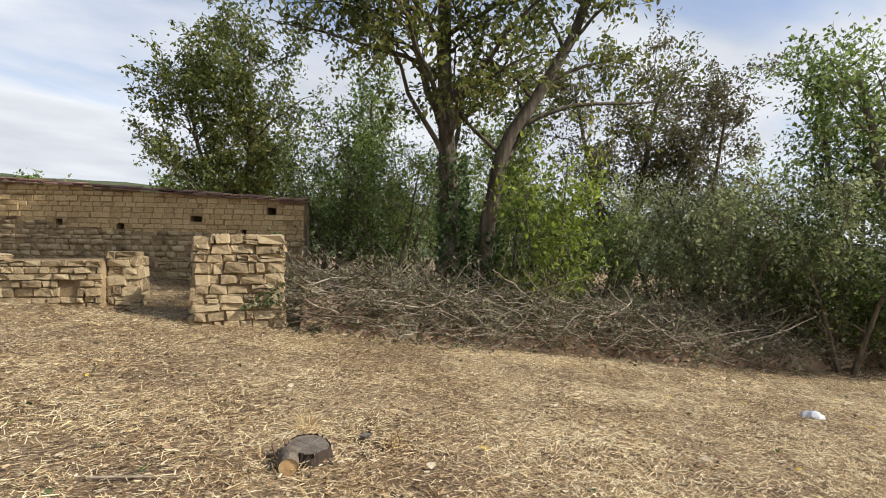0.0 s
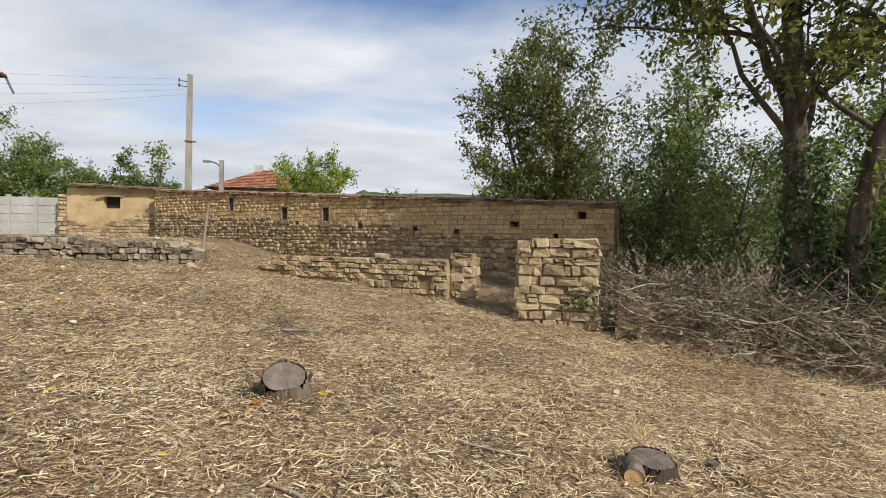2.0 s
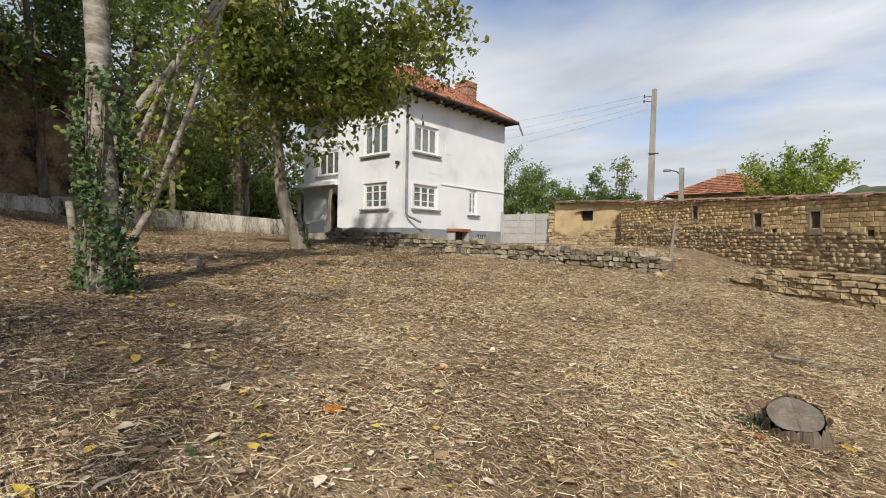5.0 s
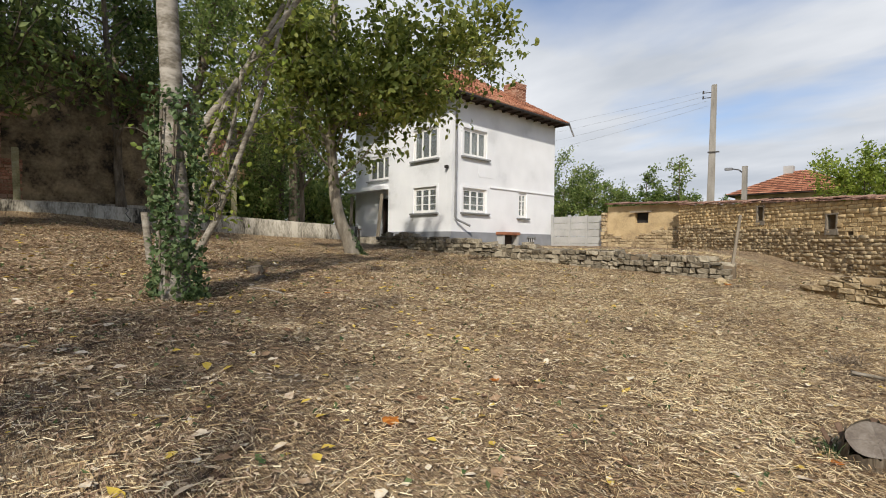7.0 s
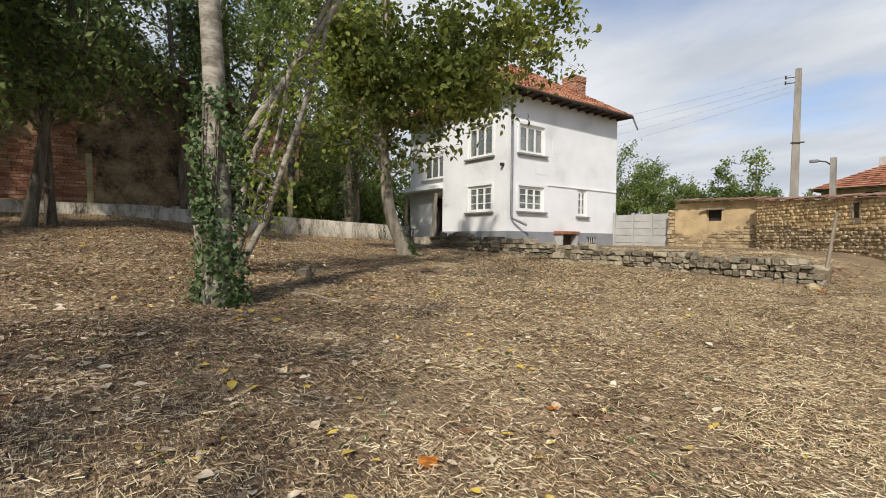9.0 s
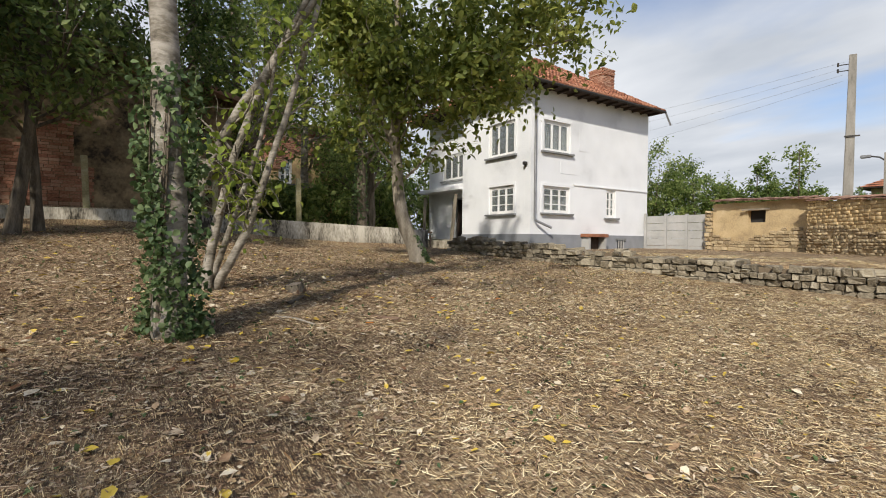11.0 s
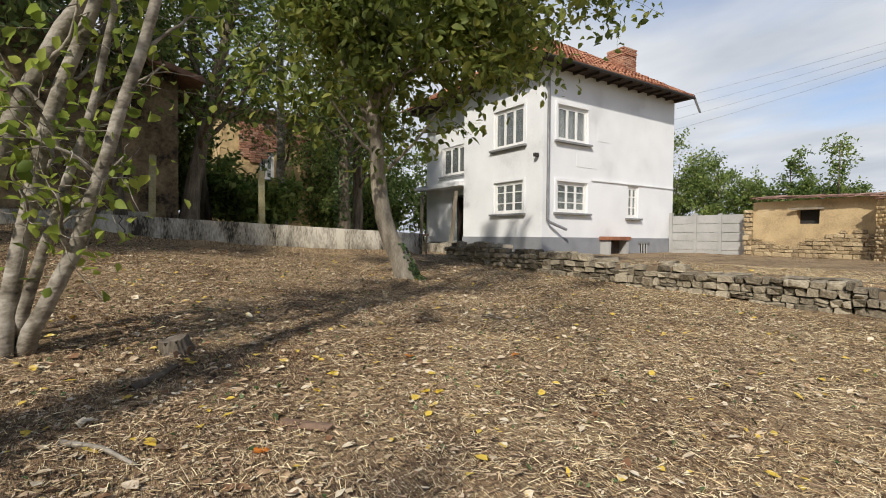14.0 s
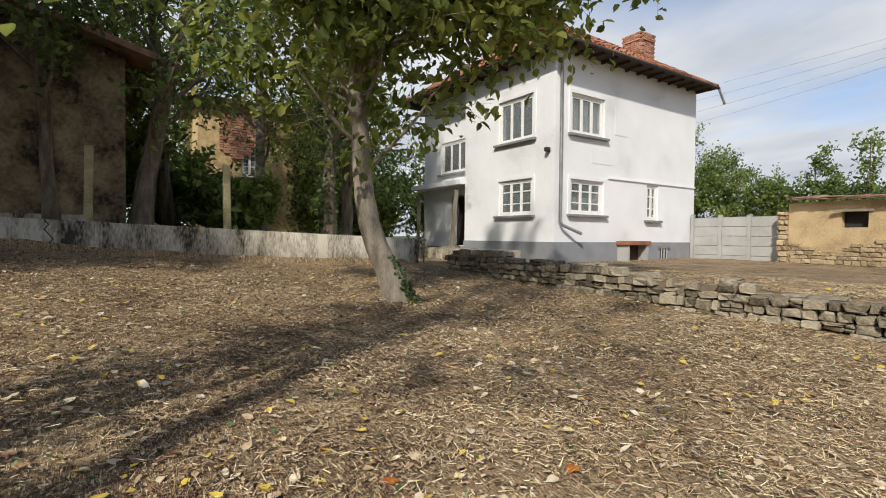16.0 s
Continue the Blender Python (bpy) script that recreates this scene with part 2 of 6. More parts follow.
M_WALNUT = leafy("walnut_leaf", (0.075, 0.10, 0.025), (0.17, 0.205, 0.055), (0.34, 0.33, 0.09), 0.48)
M_YARD = leafy("yard_leaf", (0.10, 0.135, 0.03), (0.22, 0.265, 0.06), (0.40, 0.41, 0.10), 0.55)
M_GREEN = leafy("green_leaf", (0.095, 0.15, 0.04), (0.21, 0.29, 0.08), (0.40, 0.46, 0.14), 0.58)
M_BRIGHT = leafy("bright_leaf", (0.14, 0.20, 0.035), (0.29, 0.37, 0.06), (0.48, 0.53, 0.11), 0.58)
# darker copy of green_leaf, with the shade of the crowns put into its colour
M_GREEN_SHADED = leafy("green_leaf_shaded", (0.06, 0.095, 0.028), (0.13, 0.185, 0.052), (0.26, 0.31, 0.095), 0.5)
M_OLIVE = leafy("olive_leaf", (0.17, 0.20, 0.085), (0.35, 0.385, 0.18), (0.52, 0.54, 0.28), 0.58)
M_RUST = leafy("browning_leaf", (0.10, 0.085, 0.04), (0.18, 0.165, 0.08), (0.27, 0.25, 0.13), 0.4)
M_WITHER = leafy("withered_leaf", (0.08, 0.088, 0.045), (0.175, 0.175, 0.095), (0.29, 0.275, 0.165), 0.3)
M_IVY = leafy("ivy_leaf", (0.045, 0.08, 0.025), (0.10, 0.16, 0.06), (0.20, 0.26, 0.11), 0.3)


def glass():
    m = bpy.data.materials.new("window_glass")
    m.use_nodes = True
    b = m.node_tree.nodes["Principled BSDF"]
    b.inputs["Base Color"].default_value = (0.40, 0.43, 0.43, 1)
    b.inputs["IOR"].default_value = 1.45
    b.inputs["Roughness"].default_value = 0.06
    b.inputs["Transmission Weight"].default_value = 0.8
    return m


M_GLASS = glass()
M_CURTAIN = material("white_curtain", [(0.62, 0.62, 0.60), (0.78, 0.78, 0.76)], 5, 0.9, 0.1, 40, translucent=0.4)


# ---- mesh tools ----
def link(name, mesh, mat, parent=None, label=""):
    if mat and not mesh.materials:
        mesh.materials.append(mat)
    ob = new(name, mesh)
    ob.parent = parent
    if label:
        tagged(ob, label)
    return ob


def part(name, bm, mat, parent=None, label="", smooth=False):
    me = bpy.data.meshes.new(name)
    bm.normal_update()
    bm.to_mesh(me)
    bm.free()
    if smooth:
        me.polygons.foreach_set("use_smooth", [True] * len(me.polygons))
    return link(name, me, mat, parent, label)


def raw(name, verts, faces, mat, parent=None, label="", smooth=False):
    me = bpy.data.meshes.new(name)
    verts, faces = np.asarray(verts, dtype=np.float32), np.asarray(faces, dtype=np.int32)
    k = faces.shape[1]
    me.vertices.add(len(verts))
    me.vertices.foreach_set("co", verts.ravel())
    me.loops.add(faces.size)
    me.loops.foreach_set("vertex_index", faces.ravel())
    me.polygons.add(len(faces))
    me.polygons.foreach_set("loop_start", np.arange(0, faces.size, k, dtype=np.int32))
    me.polygons.foreach_set("loop_total", np.full(len(faces), k, dtype=np.int32))
    if smooth:
        me.polygons.foreach_set("use_smooth", np.ones(len(faces), dtype=bool))
    me.update(calc_edges=True)
    return link(name, me, mat, parent, label)


def empty(name, at=(0, 0, 0), turn=0.0):
    ob = new(name)
    ob.matrix_basis = pose(*at, 0, 0, turn)
    ob.empty_display_size = 0.2
    return ob


def box(bm, x0, x1, y0, y1, z0, z1, bevel=0.0):
    g = bmesh.ops.create_cube(bm, size=1.0, matrix=Matrix.Translation(((x0 + x1) / 2, (y0 + y1) / 2, (z0 + z1) / 2)) @ Matrix.Diagonal((x1 - x0, y1 - y0, z1 - z0, 1)))
    if bevel:
        es = {e for v in g["verts"] for e in v.link_edges}
        bmesh.ops.bevel(bm, geom=list(es), offset=bevel, segments=2, affect="EDGES")
    return bm


def boxed(name, dims, mat, parent=None, label="", bevel=0.0):
    return part(name, box(bmesh.new(), *dims, bevel), mat, parent, label)


def pierced(bm, us, zs, is_open, place, depth):
    """A wall on a grid of us by zs with openings. place(u, d, z) maps along, inwards, up."""
    us, zs = sorted(set(us)), sorted(set(zs))
    cache = {}

    def v(i, j, d):
        k = (i, j, d)
        if k not in cache:
            cache[k] = bm.verts.new(place(us[i], depth * d, zs[j]))
        return cache[k]

    solid = {(i, j): not is_open((us[i] + us[i + 1]) / 2, (zs[j] + zs[j + 1]) / 2) for i in range(len(us) - 1) for j in range(len(zs) - 1)}
    for (i, j), s in solid.items():
        if not s:
            continue
        bm.faces.new((v(i, j, 0), v(i + 1, j, 0), v(i + 1, j + 1, 0), v(i, j + 1, 0)))
        bm.faces.new((v(i, j + 1, 1), v(i + 1, j + 1, 1), v(i + 1, j, 1), v(i, j, 1)))
        for di, dj, a, b in ((-1, 0, (i, j), (i, j + 1)), (1, 0, (i + 1, j + 1), (i + 1, j)), (0, -1, (i + 1, j), (i, j)), (0, 1, (i, j + 1), (i + 1, j + 1))):
            if not solid.get((i + di, j + dj), False):
                bm.faces.new((v(*a, 0), v(*b, 0), v(*b, 1), v(*a, 1)))
    bmesh.ops.recalc_face_normals(bm, faces=bm.faces)
    return bm


def tube(pts, radii, sides):
    """Vertices and quads of a tapering tube along pts."""
    pts, radii = np.asarray(pts, float), np.asarray(radii, float)
    tan = np.gradient(pts, axis=0)
    tan /= np.linalg.norm(tan, axis=1, keepdims=True) + 1e-9
    ref = np.array([0.31, 0.95, 0.05]) if abs(tan[:, 2]).mean() > 0.6 else np.array([0.05, 0.1, 0.99])
    a = np.cross(tan, ref)
    a /= np.linalg.norm(a, axis=1, keepdims=True) + 1e-9
    b = np.cross(tan, a)
    ang = np.arange(sides) * 2 * math.pi / sides
    ring = pts[:, None, :] + radii[:, None, None] * (np.cos(ang)[None, :, None] * a[:, None, :] + np.sin(ang)[None, :, None] * b[:, None, :])
    n = len(pts)
    i, k = np.arange(n - 1)[:, None] * sides, np.arange(sides)[None, :]
    k2 = (k + 1) % sides
    quads = np.stack([i + k, i + k2, i + sides + k2, i + sides + k], -1).reshape(-1, 4)
    return ring.reshape(-1, 3), quads


class Heap:
    """Collects vertices and quads of many small pieces into one mesh."""

    def __init__(self):
        self.v, self.f, self.n = [], [], 0

    def add(self, v, f):
        self.v.append(v)
        self.f.append(np.asarray(f) + self.n)
        self.n += len(v)

    def make(self, name, mat, parent=None, label="", smooth=False):
        return raw(name, np.concatenate(self.v), np.concatenate(self.f), mat, parent, label, smooth)


def unit(v):
    return v / (np.linalg.norm(v, axis=-1, keepdims=True) + 1e-9)


def leaves(rng, at, size, long=1.9, droop=0.25, fold=0.18, fine=False):
    """Leaf blades folded on the midrib at the places given: two quads each, or four with a rounder outline."""
    n = len(at)
    d = unit(rng.normal(size=(n, 3)) - np.array([0, 0, droop]))
    side = unit(np.cross(d, unit(rng.normal(size=(n, 3)) * 0.7 + np.array([0, 0, 1.0]))))
    nor = np.cross(side, d)
    s = size * rng.uniform(0.6, 1.25, size=(n, 1))
    L, W = s * long / 2, s / 2
    lift = nor * W * fold * 2
    if fine:
        sag = -nor * L * rng.uniform(0.0, 0.35, size=(n, 1))
        a0, a1, a2, a3 = at - d * L, at - d * L * 0.4, at + d * L * 0.3, at + d * L + sag
        v = np.stack([a0, a1 + side * W * 0.92 + lift, a2 + side * W * 0.8 + lift + sag * 0.3, a3, a2 - side * W * 0.8 + lift + sag * 0.3, a1 - side * W * 0.92 + lift, a1, a2 + sag * 0.3], 1).reshape(-1, 3)
        base = np.arange(n)[:, None] * 8
        quads = [[0, 1, 2, 6], [6, 2, 3, 7], [0, 6, 4, 5], [6, 7, 3, 4]]
        f = np.concatenate([base + np.array([q]) for q in quads])
        return v, f
    p0, p3 = at - d * L, at + d * L
    m = at - d * L * 0.15
    l, r = m + side * W + lift, m - side * W + lift
    q = at + d * L * 0.45 - nor * W * fold
    v = np.stack([p0, l, p3, r, q], 1).reshape(-1, 3)
    base = np.arange(n)[:, None] * 5
    f = np.concatenate([base + np.array([[0, 1, 2, 4]]), base + np.array([[0, 4, 2, 3]])])
    return v, f


# ---- ground ----
def terrace_edge(x):
    return 12.75 + 0.12 * (x + 4.3) if x > -9.8 else 12.09 + 0.10 * (x + 9.8)


def smooth01(t):
    t = min(1.0, max(0.0, t))
    return t * t * (3 - 2 * t)


def slope(x, y):
    x = min(max(x, -20.0), 12.0)
    y = min(max(y, -3.0 + 4.5 * smooth01((-7.0 - x) / 6.0)), 13.0)
    return 0.0419 - 0.1164 * x - 0.0529 * y + 0.00016 * x * x + 0.00529 * x * y + 0.00657 * y * y


def ground(x, y):
    z = slope(x, y)
    if -40 < x < -2.0:
        k = smooth01((-2.6 - x) / 4.0) * smooth01((y - terrace_edge(x) - 0.12) / (0.25 + 5.0 * smooth01((x + 5.2) / 1.6)))
        z += k * (1.22 + 0.005 * max(0, y - 14) - z)
    if y > 13:
        z += smooth01((y - 60) / 320) * 35 * smooth01((x + 40 + 0.05 * y) / 60) + 2.5 * smooth01((y - 60) / 200) * noise.noise((x * 0.03, y * 0.03, 5))
    if x < -17.7:
        z += 0.42 * smooth01((-17.75 - x) / 0.2) * smooth01((11.0 - y) / 0.4)
    return z


def relief(x, y):
    return 0.035 * noise.noise((x * 0.9, y * 0.9, 0)) + 0.022 * noise.noise((x * 3.1, y * 3.1, 4)) + 0.012 * noise.noise((x * 7, y * 7, 8))


def build_ground():
    def axis(lo, hi, step):
        near = list(np.arange(lo, hi + step / 2, step))
        far_lo, far_hi, d = [], [], step * 1.5
        a, b = lo, hi
        while d < 160:
            a, b, d = a - d, b + d, d * 1.35
            far_lo.append(a)
            far_hi.append(b)
        return np.array(far_lo[::-1] + near + far_hi)

    xs, ys = axis(-19.0, 14.0, 0.14), axis(-4.0, 15.0, 0.14)
    v = []
    for y in ys:
        for x in xs:
            near = 1.0 if -25 < x < 20 and -10 < y < 30 else 0.0
            bump = near * relief(x, y)
            v.append((x, y, ground(x, y) + bump))
    nx, ny = len(xs), len(ys)
    i, j = np.meshgrid(np.arange(nx - 1), np.arange(ny - 1))
    a = (j * nx + i).ravel()
    ob = raw("ground", v, np.stack([a, a + 1, a + nx + 1, a + nx], 1), M_SOIL, smooth=True)
    ob.data.materials.append(M_FIELD)
    far = [1 if (p.center.y > 34 or p.center.x < -34 or p.center.x > 24 or p.center.y < -20) else 0 for p in ob.data.polygons]
    ob.data.polygons.foreach_set("material_index", far)
    tagged(ob, "dry mown ground covered with straw and leaf litter", "ground", kind="structure")


build_ground()


# ---- the white house ----
HX, HY, HX2, HY2 = -17.7, 16.45, -26.8, 25.0
HZ0, HZ1 = 1.0, 8.48


def window(parent, place, u0, u1, z0, z1, lights=3, bars=1, curtain=0.0, sill=True):
    """A casement window with an outer frame, sashes with glazing bars, panes and a sill. place(u, d, z): along, inwards, up."""
    def slab(bm, a0, a1, d0, d1, b0, b1):
        g = bmesh.ops.create_cube(bm, size=1.0)
        for vert in g["verts"]:
            c = vert.co
            vert.co = Vector(place(a0 + (c.x + 0.5) * (a1 - a0), d0 + (c.y + 0.5) * (d1 - d0), b0 + (c.z + 0.5) * (b1 - b0)))

    win = empty("window")
    win.parent = parent
    bm = bmesh.new()
    w = 0.09
    slab(bm, u0, u0 + w, 0.05, 0.2, z0, z1)
    slab(bm, u1 - w, u1, 0.05, 0.2, z0, z1)
    slab(bm, u0 + w, u1 - w, 0.05, 0.2, z1 - w, z1)
    slab(bm, u0 + w, u1 - w, 0.05, 0.2, z0, z0 + w)
    bmesh.ops.recalc_face_normals(bm, faces=bm.faces)
    part("frame", bm, M_FRAME, win)
    step = (u1 - u0 - 2 * w) / lights
    for i in range(lights):
        a, b = u0 + w + i * step, u0 + w + (i + 1) * step
        bm = bmesh.new()
        s = 0.06
        slab(bm, a, a + s, 0.07, 0.12, z0 + w, z1 - w)
        slab(bm, b - s, b, 0.07, 0.12, z0 + w, z1 - w)
        slab(bm, a + s, b - s, 0.07, 0.12, z0 + w, z0 + w + s)
        slab(bm, a + s, b - s, 0.07, 0.12, z1 - w - s, z1 - w)
        for k in range(bars):
            z = z0 + (z1 - z0) * (k + 1) / (bars + 1)
            slab(bm, a + s, b - s, 0.075, 0.115, z - 0.02, z + 0.02)
        bmesh.ops.recalc_face_normals(bm, faces=bm.faces)
        part("sash", bm, M_FRAME, win)
        bm = bmesh.new()
        slab(bm, a + s, b - s, 0.092, 0.098, z0 + w + s, z1 - w - s)
        bmesh.ops.recalc_face_normals(bm, faces=bm.faces)
        pane = part("pane", bm, M_GLASS, win)
        pane.visible_shadow = False
    if curtain:
        for i in range(lights):
            a, b = u0 + w + i * step + 0.03, u0 + w + (i + 1) * step - 0.03
            top = z1 - w if curtain > 0.9 else z0 + (z1 - z0) * (0.35 + curtain * 0.5)
            bm = bmesh.new()
            cols = 14
            row = [[bm.verts.new(place(a + (b - a) * k / cols, 0.2 + 0.018 * math.sin(k * 1.9 + i), z)) for k in range(cols + 1)] for z in (z0 + w, top)]
            for k in range(cols):
                bm.faces.new((row[0][k], row[0][k + 1], row[1][k + 1], row[1][k]))
            part("curtain", bm, M_CURTAIN, win, "thin white curtain", True)
    if sill:
        bm = bmesh.new()
        slab(bm, u0 - 0.16, u1 + 0.16, -0.14, 0.045, z0 - 0.08, z0 - 0.002)
        bmesh.ops.recalc_face_normals(bm, faces=bm.faces)
        part("sill", bm, M_SILL, win)
    return win


def surround(parent, place, u0, u1, z0, z1):
    bm = bmesh.new()
    for a0, a1, b0, b1 in ((u0 - 0.12, u0, z0, z1 + 0.12), (u1, u1 + 0.12, z0, z1 + 0.12), (u0, u1, z1, z1 + 0.12)):
        g = bmesh.ops.create_cube(bm, size=1.0)
        for vert in g["verts"]:
            c = vert.co
            vert.co = Vector(place(a0 + (c.x + 0.5) * (a1 - a0), -0.028 + (c.y + 0.5) * 0.03, b0 + (c.z + 0.5) * (b1 - b0)))
    bmesh.ops.recalc_face_normals(bm, faces=bm.faces)
    part("surround", bm, M_RENDER, parent)


def house():
    h = tagged(empty("house", (0, 0, 0)), "two-storey white rendered house with hipped tile roof", "house")
    east = lambda u, d, z: (HX - d, u, z)
    south = lambda u, d, z: (u, HY + d, z)
    west = lambda u, d, z: (HX2 + d, u, z)
    north = lambda u, d, z: (u, HY2 - d, z)
    we = [(17.2, 18.95, 5.68, 7.08), (17.2, 18.95, 2.9, 4.12), (21.6, 22.35, 2.8, 4.2)]
    ws = [(-20.65, -18.75, 5.6, 7.2), (-20.6, -18.78, 2.88, 4.2)]
    bm = bmesh.new()
    inside = lambda ops: (lambda u, z: any(a < u < b and c < z < d for a, b, c, d in ops))
    cuts = lambda ops, lo, hi: [lo, hi] + [q for o in ops for q in o[:2]]
    zc = lambda ops: [HZ0, HZ1] + [q for o in ops for q in o[2:]]
    pierced(bm, cuts(we, HY, HY2), zc(we), inside(we), east, 0.38)
    part("wall", bm, M_RENDER, h)
    pierced(bm := bmesh.new(), cuts(ws, -22.8, HX - 0.382), zc(ws), inside(ws), south, 0.38)
    part("wall", bm, M_RENDER, h)
    pierced(bm := bmesh.new(), [HY + 0.76, HY2], [HZ0, HZ1], lambda u, z: False, west, 0.3)
    part("wall", bm, M_RENDER, h)
    pierced(bm := bmesh.new(), [HX2 + 0.302, HX - 0.382], [HZ0, HZ1], lambda u, z: False, north, 0.3)
    part("wall", bm, M_RENDER, h)
    # porch bay, set back, with the door below and a window above
    back = lambda u, d, z: (u, HY + 0.45 + d, z)
    up = [(-25.3, -23.2, 4.95, 6.4), (-24.4, -22.95, 1.7, 3.95)]
    pierced(bm := bmesh.new(), cuts(up, HX2 + 0.0, -22.8), zc(up), inside(up), back, 0.3)
    part("wall", bm, M_RENDER, h)
    boxed("wall", (-22.8, -22.42, HY + 0.382, HY + 0.75, HZ0, HZ1), M_RENDER, h)
    boxed("slab", (HX2 - 0.1, -22.805, HY - 0.25, HY + 0.445, 4.3, 4.5), M_RENDER, h)
    boxed("floor", (HX2 + 0.31, HX - 0.39, HY + 1.42, HY2 - 0.31, 1.5, 1.7), M_DARKWOOD, h)
    boxed("floor", (HX2 + 0.31, HX - 0.39, HY + 1.42, HY2 - 0.31, 4.5, 4.7), M_DARKWOOD, h)
    for o in we:
        window(h, east, *o, lights=3 if o[1] - o[0] > 1 else 2, bars=0 if o[2] > 5 else 2, curtain=1.0 if o[2] > 5 else 0.3)
    for o in we[:2]:
        surround(h, east, *o)
    for o in ws:
        window(h, south, *o, bars=0 if o[2] > 5 else 2)
    for o in ws:
        surround(h, south, *o)
    window(h, back, *up[0], lights=3, bars=0)
    # plinth
    boxed("plinth", (HX + 0.002, HX + 0.06, HY - 0.06, HY2, 0.6, 1.93), M_PLINTH, h)
    boxed("plinth", (-22.8, HX, HY - 0.06, HY - 0.002, 0.6, 1.93), M_PLINTH, h)
    roof(h)


def roof(h):
    o = 0.75
    x0, x1, y0, y1, ze = HX2 - o, HX + o, HY - o, HY2 + 0.4, HZ1 - 0.06
    pitch = 0.66
    lip = ze + 0.1
    top = lip + pitch * (y1 - y0) / 2
    cy = (y0 + y1) / 2
    ra, rb = x0 + (y1 - y0) / 2, x1 - (y1 - y0) / 2
    bm = bmesh.new()
    v = [bm.verts.new(p) for p in ((x0, y0, lip), (x1, y0, lip), (x1, y1, lip), (x0, y1, lip), (min(ra, rb), cy, top), (max(ra, rb), cy, top))]
    for f in ((0, 1, 5, 4), (1, 2, 5), (2, 3, 4, 5), (3, 0, 4)):
        bm.faces.new([v[k] for k in f])
    r = part("roof", bm, M_DARKWOOD, h, "red clay tile roof")
    boxed("soffit", (x0 + 0.02, x1 - 0.02, y0 + 0.02, y1 - 0.02, ze, ze + 0.06), M_DARKWOOD, h, "dark boarded eaves")
    # tiles in rows, one face after the other
    heap = Heap()
    rng = np.random.default_rng(4)
    ridge = [np.array((min(ra, rb), cy, top)), np.array((max(ra, rb), cy, top))]
    corners = [np.array(c) for c in ((x0, y0, lip), (x1, y0, lip), (x1, y1, lip), (x0, y1, lip))]
    for a, b, ta, tb in ((0, 1, 0, 1), (1, 2, 1, 1), (2, 3, 1, 0), (3, 0, 0, 0)):
        A, B, TA, TB = corners[a], corners[b], ridge[ta], ridge[tb]
        rows = 17
        for k in range(rows):
            f0, f1 = k / rows, min(1.0, (k + 1.18) / rows)
            P0, P1, Q0, Q1 = A + (TA - A) * f0, B + (TB - B) * f0, A + (TA - A) * f1, B + (TB - B) * f1
            w = np.linalg.norm(P1 - P0)
            n = max(1, int(w / 0.23))
            nrm = np.cross(B - A, TA - A)
            nrm = nrm / np.linalg.norm(nrm)
            nrm = nrm if nrm[2] > 0 else -nrm
            for i in range(n):
                s0, s1 = i / n, (i + 0.97) / n
                j = rng.uniform(-0.012, 0.012)
                low = [P0 + (P1 - P0) * s0, P0 + (P1 - P0) * s1]
                high = [Q0 + (Q1 - Q0) * s0, Q0 + (Q1 - Q0) * s1]
                t = 0.035 + j
                m0, m1 = (low[0] + low[1]) / 2 + nrm * (t + 0.035), (high[0] + high[1]) / 2 + nrm * 0.035
                pts = [low[0] + nrm * t, m0, low[1] + nrm * t, high[0] + nrm * 0.008, m1, high[1] + nrm * 0.008, low[0], low[1]]
                heap.add(np.array(pts), [[0, 1, 4, 3], [1, 2, 5, 4], [6, 7, 2, 0]])
    heap.make("tile", M_ROOF, r).update_tag()
    rafter = bmesh.new()
    box(rafter, -0.04, 0.04, -0.35, 0.35, -0.05, 0.05)
    me = bpy.data.meshes.new("rafter")
    rafter.to_mesh(me)
    rafter.free()
    me.materials.append(M_DARKWOOD)
    for i in range(13):
        link("rafter", me, None, h).matrix_basis = pose(x1 - 0.38, HY + 0.2 + i * 0.69, ze - 0.06, 0, 0, 90)
    for i in range(13):
        link("rafter", me, None, h).matrix_basis = pose(HX - 0.3 - i * 0.72, y0 + 0.38, ze - 0.06)


house()



# ---- masonry ----
def block_mesh(name, seed, rough, mat):
    """A unit stone or brick with chamfered, uneven edges."""
    rng = random.Random(seed)
    bm = bmesh.new()
    bmesh.ops.create_cube(bm, size=1.0)
    bmesh.ops.bevel(bm, geom=bm.edges[:], offset=0.035 + 0.05 * rough, segments=1, affect="EDGES")
    for v in bm.verts:
        v.co += Vector([rng.uniform(-1, 1) * 0.075 * rough for _ in range(3)])
    me = bpy.data.meshes.new(name)
    bm.to_mesh(me)
    bm.free()
    me.materials.append(mat)
    me.calc_loop_triangles()
    BLOCK[me.name] = (np.array([v.co[:] for v in me.vertices]), np.array([t.vertices[:] for t in me.loop_triangles]))
    return me


BLOCK = {}
STONES = [block_mesh("stone", i, 1.25, M_STONE) for i in range(12)]
GREYS = [block_mesh("stone", 20 + i, 1.7, M_GREYSTONE) for i in range(9)]
ADOBES = [block_mesh("adobe_brick", 40 + i, 0.45, M_ADOBE) for i in range(7)]
BRICKS = [block_mesh("brick", 60 + i, 0.3, M_BRICK) for i in range(5)]


